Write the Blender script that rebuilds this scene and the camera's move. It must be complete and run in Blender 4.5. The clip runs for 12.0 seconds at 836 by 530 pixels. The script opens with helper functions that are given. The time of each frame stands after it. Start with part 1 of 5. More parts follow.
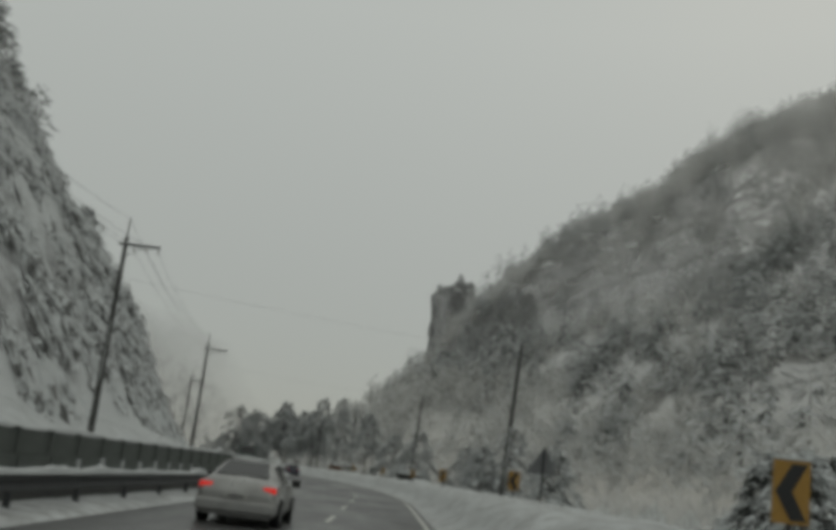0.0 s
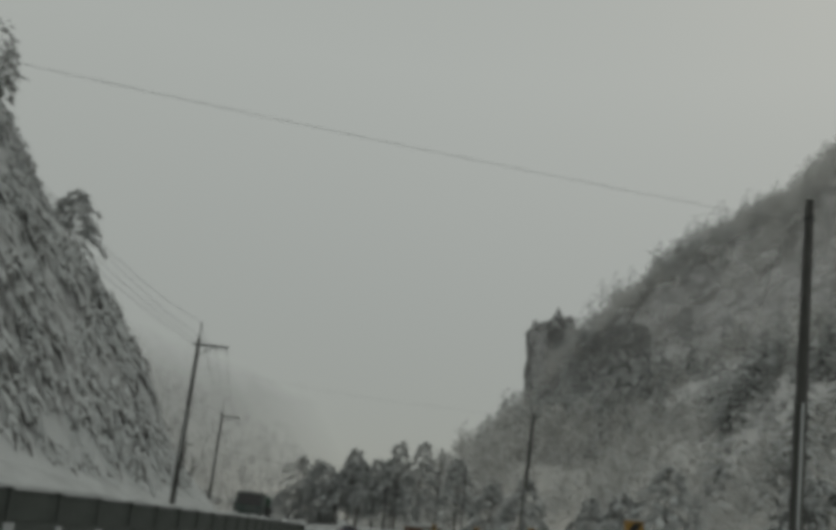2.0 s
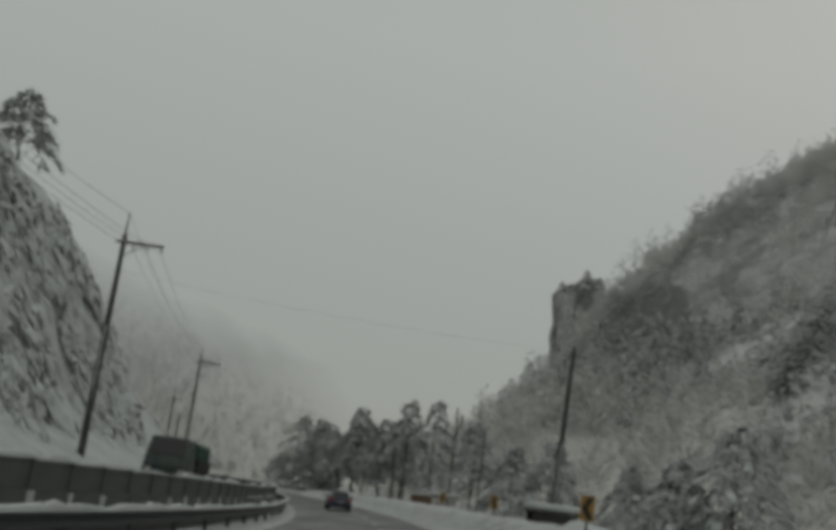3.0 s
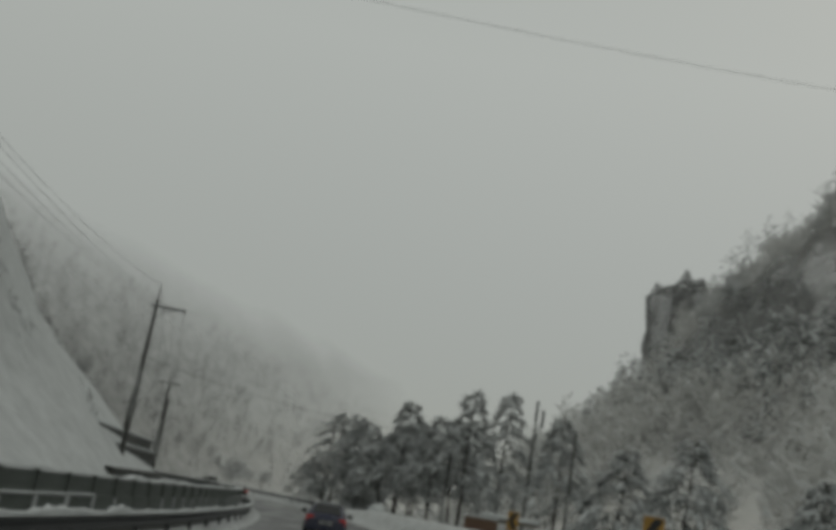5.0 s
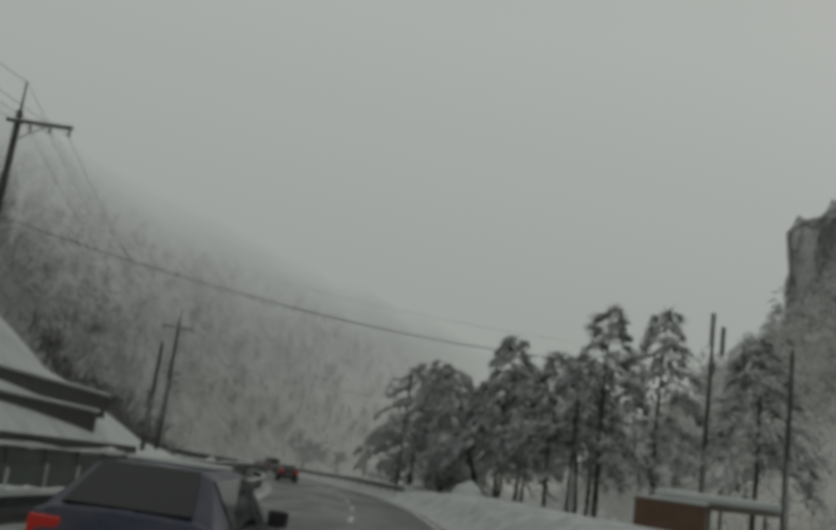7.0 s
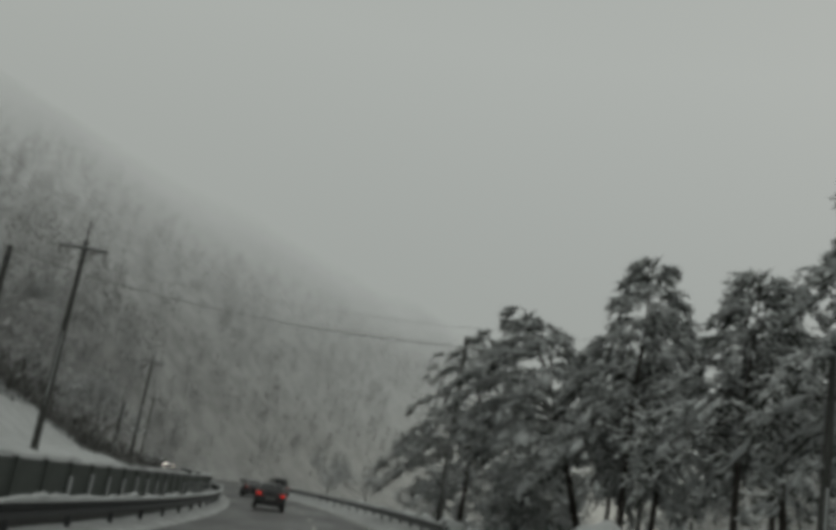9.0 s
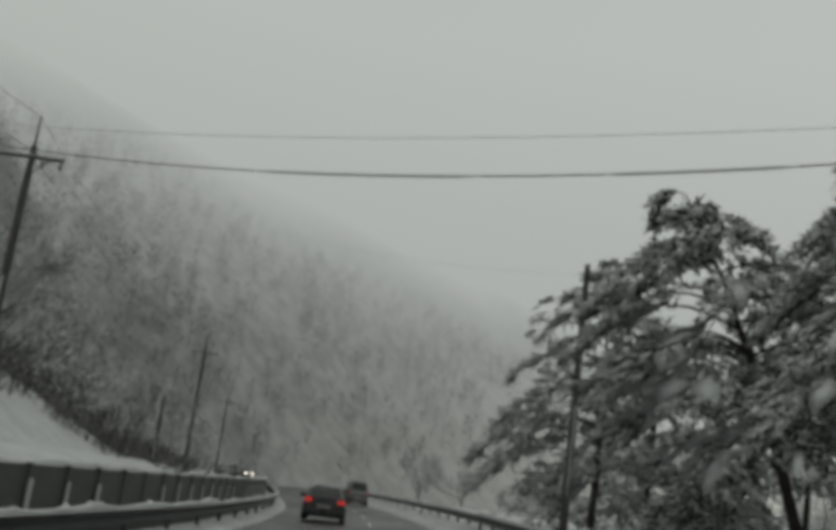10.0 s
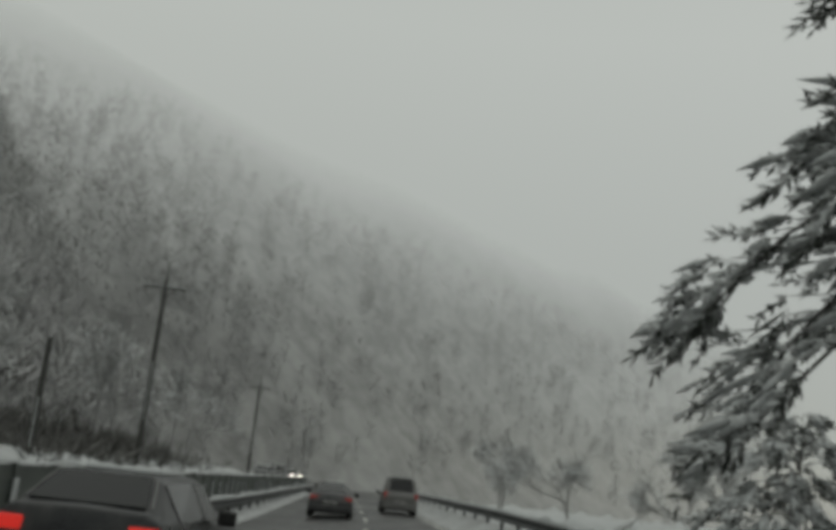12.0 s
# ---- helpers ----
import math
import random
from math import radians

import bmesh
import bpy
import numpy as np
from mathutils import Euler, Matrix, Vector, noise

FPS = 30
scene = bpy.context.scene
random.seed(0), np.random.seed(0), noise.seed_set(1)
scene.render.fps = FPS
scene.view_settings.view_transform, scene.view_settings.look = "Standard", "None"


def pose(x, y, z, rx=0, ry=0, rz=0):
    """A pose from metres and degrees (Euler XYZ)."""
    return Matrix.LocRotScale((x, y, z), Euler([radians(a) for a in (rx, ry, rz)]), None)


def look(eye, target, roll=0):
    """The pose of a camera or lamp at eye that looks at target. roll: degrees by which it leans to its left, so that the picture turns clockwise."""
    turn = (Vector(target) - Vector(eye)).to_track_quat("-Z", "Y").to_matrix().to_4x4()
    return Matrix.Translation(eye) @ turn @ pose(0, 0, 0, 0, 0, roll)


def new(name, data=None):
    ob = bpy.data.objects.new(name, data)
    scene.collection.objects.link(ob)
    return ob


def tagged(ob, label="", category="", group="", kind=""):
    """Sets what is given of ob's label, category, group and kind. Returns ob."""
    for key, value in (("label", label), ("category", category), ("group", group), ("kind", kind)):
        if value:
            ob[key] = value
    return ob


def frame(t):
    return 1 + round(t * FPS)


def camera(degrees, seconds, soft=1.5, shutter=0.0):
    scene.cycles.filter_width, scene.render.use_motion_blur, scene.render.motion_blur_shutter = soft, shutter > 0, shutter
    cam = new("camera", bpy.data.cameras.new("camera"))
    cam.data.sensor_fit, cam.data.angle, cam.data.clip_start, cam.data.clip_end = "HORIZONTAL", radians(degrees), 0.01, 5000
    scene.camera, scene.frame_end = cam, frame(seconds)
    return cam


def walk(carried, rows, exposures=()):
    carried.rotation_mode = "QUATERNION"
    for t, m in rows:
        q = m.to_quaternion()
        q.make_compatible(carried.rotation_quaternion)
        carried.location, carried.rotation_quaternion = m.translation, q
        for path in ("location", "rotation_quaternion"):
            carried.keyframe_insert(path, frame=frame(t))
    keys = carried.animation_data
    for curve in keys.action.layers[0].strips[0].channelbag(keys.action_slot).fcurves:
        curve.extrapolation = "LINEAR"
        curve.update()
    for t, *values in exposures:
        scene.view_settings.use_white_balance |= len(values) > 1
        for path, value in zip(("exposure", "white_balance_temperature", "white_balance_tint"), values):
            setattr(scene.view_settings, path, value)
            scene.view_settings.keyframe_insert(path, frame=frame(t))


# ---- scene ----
cam = camera(46.0, 12.0, soft=5.4)
PATH = [
    (0.0, (0.000, 0.000, 1.5), (0.081, 9.776, 3.604), 7.03),
    (0.5, (-0.086, 9.824, 1.5), (-0.357, 19.579, 3.681), 6.33),
    (1.0, (-0.040, 19.490, 1.5), (-0.618, 29.207, 3.791), 5.74),
    (1.5, (0.069, 28.998, 1.5), (-0.864, 38.632, 4.011), 4.70),
    (2.0, (0.177, 38.351, 1.5), (-0.687, 47.970, 4.094), 6.27),
    (2.5, (0.230, 47.555, 1.5), (-0.682, 57.200, 3.977), 6.86),
    (3.0, (0.183, 56.617, 1.5), (-0.898, 66.290, 3.794), 7.53),
    (5.0, (-1.675, 91.647, 1.5), (-3.555, 101.166, 3.922), 9.82),
    (5.5, (-2.666, 100.154, 1.5), (-4.774, 109.635, 3.880), 9.22),
    (6.0, (-3.891, 108.580, 1.5), (-6.232, 118.008, 3.874), 9.02),
    (6.5, (-5.354, 116.933, 1.5), (-7.895, 126.337, 3.764), 8.84),
    (6.6, (-5.675, 118.596, 1.5), (-8.304, 128.007, 3.624), 8.44),
    (8.3, (-12.515, 146.467, 1.5), (-15.626, 155.668, 3.878), 8.57),
    (8.5, (-13.481, 149.696, 1.5), (-16.681, 158.855, 3.923), 9.58),
    (9.0, (-16.028, 157.715, 1.5), (-19.413, 166.828, 3.844), 9.71),
    (9.5, (-18.751, 165.648, 1.5), (-22.651, 174.587, 3.711), 8.94),
    (10.0, (-21.630, 173.477, 1.5), (-25.837, 182.265, 3.752), 7.72),
    (10.5, (-24.645, 181.180, 1.5), (-28.912, 189.895, 3.913), 8.29),
    (11.0, (-27.773, 188.727, 1.5), (-32.298, 197.362, 3.728), 6.81),
    (11.5, (-30.994, 196.084, 1.5), (-35.655, 204.665, 3.655), 6.34),
    (12.0, (-34.284, 203.206, 1.5), (-39.196, 211.637, 3.688), 6.28),
]
walk(cam, [(t, look(eye, target, roll)) for t, eye, target, roll in PATH],
     exposures=[(0.0, 0.1), (2.5, -0.1), (5.5, 0.0), (6.5, -0.05), (8.5, -0.04), (9.0, -0.02), (9.5, 0.16), (12.0, 0.22)])

# ---- daylight: heavy overcast with falling snow ----
SKY = (0.391, 0.407, 0.374)
world = bpy.data.worlds.new("overcast")
scene.world = world
world.use_nodes = True
wn, wl = world.node_tree.nodes, world.node_tree.links
wn.clear()
w_out, w_bg, w_mix = wn.new("ShaderNodeOutputWorld"), wn.new("ShaderNodeBackground"), wn.new("ShaderNodeMix")
w_sky = wn.new("ShaderNodeTexSky")
w_sky.sky_type, w_sky.sun_disc = "NISHITA", False
w_sky.sun_elevation, w_sky.sun_rotation = radians(38), radians(25)
w_mix.data_type = "RGBA"
w_mix.inputs[0].default_value = 0.006
w_mix.inputs["A"].default_value = (*SKY, 1)
wl.new(w_sky.outputs[0], w_mix.inputs["B"])
wl.new(w_mix.outputs["Result"], w_bg.inputs[0])
# an overcast sky is darker towards the horizon
w_dir, w_sep, w_ramp = wn.new("ShaderNodeTexCoord"), wn.new("ShaderNodeSeparateXYZ"), wn.new("ShaderNodeMapRange")
wl.new(w_dir.outputs["Generated"], w_sep.inputs[0])
wl.new(w_sep.outputs["Z"], w_ramp.inputs["Value"])
w_ramp.inputs["From Min"].default_value, w_ramp.inputs["From Max"].default_value = 0.05, 0.44
w_ramp.inputs["To Min"].default_value, w_ramp.inputs["To Max"].default_value = 0.76, 1.02
wl.new(w_ramp.outputs["Result"], w_bg.inputs["Strength"])
wl.new(w_bg.outputs[0], w_out.inputs[0])

sun_data = bpy.data.lights.new("sun", "SUN")
sun_data.energy, sun_data.angle, sun_data.color = 0.12, radians(60), (1.0, 0.98, 0.95)
sun = new("sun", sun_data)
sun.matrix_world = look((60, 100, 200), (0, 140, 0))
scene.cycles.transparent_max_bounces = 32


# ---- the road's line: s metres along it, u metres to the right of the driving lane's middle ----
def heading(s):
    return radians(0.165 * min(max(s - 52, 0), 200) - 0.38 * min(max(s - 338, 0), 75))


STEP = 1.0
S_AXIS = np.arange(-80, 620, STEP)
LINE = np.zeros((len(S_AXIS), 2))
for i in range(1, len(S_AXIS)):
    h = heading(S_AXIS[i] - STEP / 2)
    LINE[i] = LINE[i - 1] + STEP * np.array((-math.sin(h), math.cos(h)))
LINE -= LINE[80]
HEAD = np.array([heading(s) for s in S_AXIS])


def xy(s, u):
    x, y, h = (np.interp(s, S_AXIS, a) for a in (LINE[:, 0], LINE[:, 1], HEAD))
    return x + np.cos(h) * u, y + np.sin(h) * u


def camber(s, u):
    """Through the bend the carriageway falls to the left."""
    return np.where((u < 0) & (u > -7.54), np.interp(s, (45, 75, 105, 135, 170, 210), (0.0, 0.032, 0.062, 0.060, 0.058, 0.055)) * u, 0.0)


def road_place(s, u, z=0.0, turn=0.0):
    """A pose on the road's line that faces along it."""
    x, y = xy(s, u)
    return pose(float(x), float(y), z + float(camber(s, u)), 0, 0, math.degrees(heading(s)) + turn)


def along(x, y):
    """s and u of places on the ground."""
    x, y = np.atleast_1d(x).astype(float), np.atleast_1d(y).astype(float)
    s, u = np.empty(len(x)), np.empty(len(x))
    for a in range(0, len(x), 4000):
        dx, dy = x[a:a + 4000, None] - LINE[None, :, 0], y[a:a + 4000, None] - LINE[None, :, 1]
        i = (dx * dx + dy * dy).argmin(1)
        k = np.arange(len(i))
        dx, dy, h = dx[k, i], dy[k, i], HEAD[i]
        s[a:a + 4000] = S_AXIS[i] - np.sin(h) * dx + np.cos(h) * dy
        u[a:a + 4000] = np.cos(h) * dx + np.sin(h) * dy
    return s, u


# ---- materials ----
def material(name):
    m = bpy.data.materials.new(name)
    m.use_nodes = True
    return m, m.node_tree.nodes, m.node_tree.links, m.node_tree.nodes["Principled BSDF"]


def noise_tex(n, l, scale, detail=4.0, rough=0.55, coords="Object"):
    tex, pos = n.new("ShaderNodeTexNoise"), n.new("ShaderNodeTexCoord")
    tex.inputs["Scale"].default_value, tex.inputs["Detail"].default_value, tex.inputs["Roughness"].default_value = scale, detail, rough
    l.new(pos.outputs[coords], tex.inputs["Vector"])
    return tex


def ramp(n, l, fac, stops):
    r = n.new("ShaderNodeValToRGB")
    e = r.color_ramp.elements
    while len(e) < len(stops):
        e.new(0.5)
    for k, (at, c) in zip(e, stops):
        k.position, k.color = at, (*c, 1) if len(c) == 3 else c
    l.new(fac, r.inputs[0])
    return r


def maths(n, l, op, a, b=0.0, c=None, clamp=False):
    m = n.new("ShaderNodeMath")
    m.operation, m.use_clamp = op, clamp
    for k, v in enumerate((a, b) if c is None else (a, b, c)):
        if isinstance(v, (int, float)):
            m.inputs[k].default_value = v
        else:
            l.new(v, m.inputs[k])
    return m.outputs[0]


def mix_colour(n, l, fac, a, b):
    m = n.new("ShaderNodeMix")
    m.data_type = "RGBA"
    for sock, v in ((m.inputs[0], fac), (m.inputs["A"], a), (m.inputs["B"], b)):
        if isinstance(v, (int, float)):
            sock.default_value = v
        elif isinstance(v, tuple):
            sock.default_value = (*v, 1)
        else:
            l.new(v, sock)
    return m.outputs["Result"]


def bump(n, l, bsdf, height, strength=0.4, distance=0.05):
    b = n.new("ShaderNodeBump")
    b.inputs["Strength"].default_value, b.inputs["Distance"].default_value = strength, distance
    l.new(height, b.inputs["Height"])
    l.new(b.outputs[0], bsdf.inputs["Normal"])


def plain(name, colour, rough=0.5, metal=0.0, vary=0.15, scale=3.0, relief=0.0):
    """A surface of one colour with stains and grain at two sizes."""
    m, n, l, b = material(name)
    big, fine = noise_tex(n, l, scale, 5), noise_tex(n, l, scale * 14, 3)
    both = maths(n, l, "MULTIPLY_ADD", fine.outputs[0], 0.4, maths(n, l, "MULTIPLY", big.outputs[0], 0.6))
    dark, light = tuple(c * (1 - vary) for c in colour), tuple(min(1, c * (1 + vary)) for c in colour)
    l.new(ramp(n, l, both, ((0.3, dark), (0.7, light))).outputs[0], b.inputs["Base Color"])
    b.inputs["Roughness"].default_value, b.inputs["Metallic"].default_value = rough, metal
    if relief:
        bump(n, l, b, both, 0.6, relief)
    return m


def up_facing(n, l):
    geo, sep = n.new("ShaderNodeNewGeometry"), n.new("ShaderNodeSeparateXYZ")
    l.new(geo.outputs["Normal"], sep.inputs[0])
    return sep.outputs["Z"]


def haze_fade(n, l, bsdf, m, low, high, most, tilt=0.0, from_y=1e4, depth=1.0):
    """Imitates low cloud and snowfall haze by alpha alone: above `low` metres the surface turns more and more
    see-through; the fade starts higher up the valley by `tilt`, and grows up the valley past `from_y`.
    """
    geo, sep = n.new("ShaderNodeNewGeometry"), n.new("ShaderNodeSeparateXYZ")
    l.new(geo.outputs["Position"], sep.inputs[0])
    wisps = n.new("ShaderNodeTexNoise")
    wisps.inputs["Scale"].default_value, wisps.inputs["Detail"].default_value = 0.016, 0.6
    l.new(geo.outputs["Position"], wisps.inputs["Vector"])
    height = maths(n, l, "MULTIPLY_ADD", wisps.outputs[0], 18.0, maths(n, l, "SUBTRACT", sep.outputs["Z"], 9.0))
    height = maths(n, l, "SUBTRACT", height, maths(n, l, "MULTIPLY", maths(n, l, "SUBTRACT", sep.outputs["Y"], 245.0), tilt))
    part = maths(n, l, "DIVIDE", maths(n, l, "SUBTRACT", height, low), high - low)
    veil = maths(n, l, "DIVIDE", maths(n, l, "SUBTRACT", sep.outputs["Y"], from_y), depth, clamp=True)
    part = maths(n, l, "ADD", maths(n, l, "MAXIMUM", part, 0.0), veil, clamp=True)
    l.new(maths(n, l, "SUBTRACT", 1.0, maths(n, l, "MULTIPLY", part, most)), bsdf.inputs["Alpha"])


SNOW = (0.68, 0.70, 0.70)


def snow_material(name="fresh_snow", dirt=0.0):
    m, n, l, b = material(name)
    lumps, fine = noise_tex(n, l, 0.6, 5), noise_tex(n, l, 9, 4)
    h = maths(n, l, "MULTIPLY_ADD", fine.outputs[0], 0.3, lumps.outputs[0])
    clean = ramp(n, l, lumps.outputs[0], ((0.3, (0.50, 0.52, 0.52)), (0.65, (0.64, 0.66, 0.66))))
    grime = ramp(n, l, noise_tex(n, l, 1.7, 6, 0.7).outputs[0], ((0.42, (0, 0, 0)), (0.62, (dirt, dirt, dirt))))
    l.new(mix_colour(n, l, grime.outputs[0], clean.outputs[0], (0.16, 0.15, 0.14)), b.inputs["Base Color"])
    b.inputs["Roughness"].default_value = 0.75
    bump(n, l, b, h, 0.5, 0.12)
    return m


def slope_material(name, cover, rock, snow_from, low, high, most, *veil):
    """A steep wooded or rocky slope: snow lies where it is flatter and in streaks."""
    m, n, l, b = material(name)
    big, mid, fine = noise_tex(n, l, 0.035, 5), noise_tex(n, l, 0.22, 6, 0.65), noise_tex(n, l, 1.3, 5, 0.7)
    brush = mix_colour(n, l, ramp(n, l, mid.outputs[0], ((0.38, (0, 0, 0)), (0.62, (1, 1, 1)))).outputs[0], rock, cover)
    lie = maths(n, l, "MULTIPLY_ADD", fine.outputs[0], 0.55, up_facing(n, l))
    lie = maths(n, l, "MULTIPLY_ADD", mid.outputs[0], 0.5, lie)
    snow = ramp(n, l, maths(n, l, "SUBTRACT", lie, snow_from), ((0.0, (0, 0, 0)), (0.16, (1, 1, 1))))
    tone = mix_colour(n, l, ramp(n, l, big.outputs[0], ((0.4, (0, 0, 0)), (0.7, (0.22, 0.22, 0.22)))).outputs[0], brush, SNOW)
    l.new(mix_colour(n, l, snow.outputs[0], tone, SNOW), b.inputs["Base Color"])
    b.inputs["Roughness"].default_value = 0.9
    bump(n, l, b, maths(n, l, "MULTIPLY_ADD", fine.outputs[0], 0.5, mid.outputs[0]), 0.8, 0.8)
    # haze is put into the slope's alpha
    haze_fade(n, l, b, m, low, high, most, *veil)
    return m


def foliage_material(name, leaf, bark, snow_from, low=None, high=None, most=0.0, *veil, patch=0.9, even=0.45):
    """Twigs and needles with snow lying on what faces up."""
    m, n, l, b = material(name)
    geo = n.new("ShaderNodeNewGeometry")
    tex = noise_tex(n, l, 0.9, 4)
    base = mix_colour(n, l, geo.outputs["Random Per Island"], leaf, bark)
    lie = maths(n, l, "MULTIPLY_ADD", tex.outputs[0], patch, up_facing(n, l))
    lie = maths(n, l, "MULTIPLY_ADD", geo.outputs["Random Per Island"], even, lie)
    load = ramp(n, l, maths(n, l, "SUBTRACT", lie, snow_from), ((0.0, (0, 0, 0)), (0.15, (1, 1, 1))))
    l.new(mix_colour(n, l, load.outputs[0], base, SNOW), b.inputs["Base Color"])
    b.inputs["Roughness"].default_value = 0.85
    if low is not None:
        # haze is put into the foliage's alpha
        haze_fade(n, l, b, m, low, high, most, *veil)
    return m


def asphalt_material():
    m, n, l, b = material("wet_asphalt")
    geo, tex = n.new("ShaderNodeNewGeometry"), noise_tex(n, l, 0.35, 5, 0.6, "UV")
    grain, slush = noise_tex(n, l, 60, 3), noise_tex(n, l, 1.1, 6, 0.7, "UV")
    col = ramp(n, l, tex.outputs[0], ((0.3, (0.035, 0.036, 0.037)), (0.7, (0.07, 0.07, 0.068))))
    melt = ramp(n, l, slush.outputs[0], ((0.55, (0, 0, 0)), (0.75, (0.25, 0.25, 0.25))))
    l.new(mix_colour(n, l, melt.outputs[0], col.outputs[0], (0.33, 0.34, 0.35)), b.inputs["Base Color"])
    l.new(ramp(n, l, tex.outputs[0], ((0.35, (0.28,) * 3), (0.7, (0.55,) * 3))).outputs[0], b.inputs["Roughness"])
    bump(n, l, b, grain.outputs[0], 0.25, 0.004)
    return m


M_SNOW = snow_material()
M_SLUSH = snow_material("ploughed_snow", 0.55)
M_ASPHALT = asphalt_material()
M_PAINT = plain("worn_road_paint", (0.62, 0.62, 0.58), 0.6, 0, 0.25, 2.0)
M_STEEL = plain("galvanised_steel", (0.085, 0.088, 0.09), 0.55, 0.35, 0.25, 4.0)
M_PANEL = plain("grey_green_panel", (0.105, 0.118, 0.108), 0.6, 0.0, 0.35, 1.2)
M_WET_SHADE = plain("wet_shade_concrete", (0.055, 0.056, 0.052), 0.6, 0, 0.4, 1.2, 0.01)
M_POLE = plain("wet_concrete_pole", (0.075, 0.075, 0.07), 0.8, 0, 0.35, 1.5, 0.005)
M_IRON = plain("dark_iron", (0.05, 0.05, 0.05), 0.5, 0.5, 0.3, 6.0)
M_CABLE = plain("black_cable", (0.05, 0.05, 0.052), 0.6, 0, 0.2, 4.0)
M_CERAMIC = plain("brown_ceramic", (0.10, 0.08, 0.07), 0.3, 0, 0.2, 8.0)
M_BARK = plain("wet_pine_bark", (0.055, 0.048, 0.042), 0.9, 0, 0.45, 2.5, 0.02)
M_GROUND = snow_material("snow_field", 0.15)
# alpha falling with height imitates haze; the first two are also paled for it
M_HILL_RIGHT = slope_material("hazed_frosted_slope", (0.36, 0.356, 0.342), (0.27, 0.267, 0.258), 1.95, -140, 190, 0.97)
M_HILL_FAR = slope_material("haze_faded_mountain", (0.34, 0.342, 0.335), (0.20, 0.202, 0.198), 1.72, 16, 80, 1.0, 0.14, 285.0, 430.0)
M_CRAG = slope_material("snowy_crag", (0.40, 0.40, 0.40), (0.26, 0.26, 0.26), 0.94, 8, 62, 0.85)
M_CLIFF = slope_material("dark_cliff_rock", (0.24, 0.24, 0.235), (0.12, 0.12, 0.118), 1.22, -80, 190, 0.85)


# ---- mesh helpers ----
def fast_mesh(name, verts, faces, mat, smooth=False):
    """A mesh from arrays of corners and of triangles or quads."""
    me = bpy.data.meshes.new(name)
    verts, faces = np.asarray(verts, np.float32), np.asarray(faces, np.int32)
    k = faces.shape[1]
    me.vertices.add(len(verts))
    me.vertices.foreach_set("co", verts.ravel())
    me.loops.add(faces.size)
    me.loops.foreach_set("vertex_index", faces.ravel())
    me.polygons.add(len(faces))
    me.polygons.foreach_set("loop_start", np.arange(0, faces.size, k, dtype=np.int32))
    me.update(calc_edges=True)
    me.polygons.foreach_set("use_smooth", np.full(len(faces), smooth))
    me.materials.append(mat)
    me.validate()
    return me


def grid_faces(rows, cols):
    a = (np.arange(rows - 1)[:, None] * cols + np.arange(cols - 1)[None]).ravel()
    return np.stack((a, a + 1, a + cols + 1, a + cols), 1)


def under(ob, parent):
    ob.parent = parent
    return ob


def part(name, data, mat, parent, label="", smooth=False):
    """Links a bmesh or mesh as ONE object under a thing or a part."""
    if isinstance(data, bmesh.types.BMesh):
        me = bpy.data.meshes.new(name)
        if smooth:
            for f in data.faces:
                f.smooth = True
        data.normal_update()
        data.to_mesh(me)
        data.free()
        me.materials.append(mat)
    else:
        me = data
    ob = new(name, me)
    if parent:
        ob.parent = parent
    if label:
        tagged(ob, label)
    return ob


def box(bm, x0, x1, y0, y1, z0, z1, bevel=0.0, m=None):
    made = bmesh.ops.create_cube(bm, size=1.0)["verts"]
    t = Matrix.Translation(((x0 + x1) / 2, (y0 + y1) / 2, (z0 + z1) / 2)) @ Matrix.Diagonal((x1 - x0, y1 - y0, z1 - z0, 1))
    bmesh.ops.transform(bm, matrix=(m or Matrix()) @ t, verts=made)
    if bevel:
        edges = list({e for v in made for e in v.link_edges})
        bmesh.ops.bevel(bm, geom=edges, offset=bevel, segments=2, affect="EDGES", profile=0.5)
    return bm


def boxed(*args, **kw):
    return box(bmesh.new(), *args, **kw)


def rod(bm, a, b, r0, r1=None, sides=8, caps=True):
    a, b = Vector(a), Vector(b)
    d = b - a
    made = bmesh.ops.create_cone(bm, cap_ends=caps, segments=sides, radius1=r0, radius2=r0 if r1 is None else r1, depth=d.length)["verts"]
    bmesh.ops.transform(bm, matrix=Matrix.Translation((a + b) / 2) @ d.to_track_quat("Z", "Y").to_matrix().to_4x4(), verts=made)
    return bm


def rods(*runs, sides=8):
    bm = bmesh.new()
    for r in runs:
        rod(bm, *r, sides=sides)
    return bm


def swept(name, mat, s_values, profile, smooth=True, wobble=None):
    """A band along the road: profile is a list of (u, z); wobble(s, u, z) gives the change of z."""
    s_values, prof = np.asarray(s_values, float), np.asarray(profile, float)
    ss, uu = np.meshgrid(s_values, prof[:, 0], indexing="ij")
    zz = np.broadcast_to(prof[:, 1], ss.shape) + camber(ss, uu)
    if wobble is not None:
        zz += wobble(ss, uu, zz - camber(ss, uu))
    x, y = xy(ss.ravel(), uu.ravel())
    me = fast_mesh(name, np.stack((x, y, zz.ravel()), 1), grid_faces(*ss.shape), mat, smooth)
    layer = me.uv_layers.new(name="UVMap")
    idx = np.empty(len(me.loops), np.int32)
    me.loops.foreach_get("vertex_index", idx)
    layer.data.foreach_set("uv", np.stack((uu.ravel()[idx], ss.ravel()[idx] * 0.25), 1).astype(np.float32).ravel())
    return me


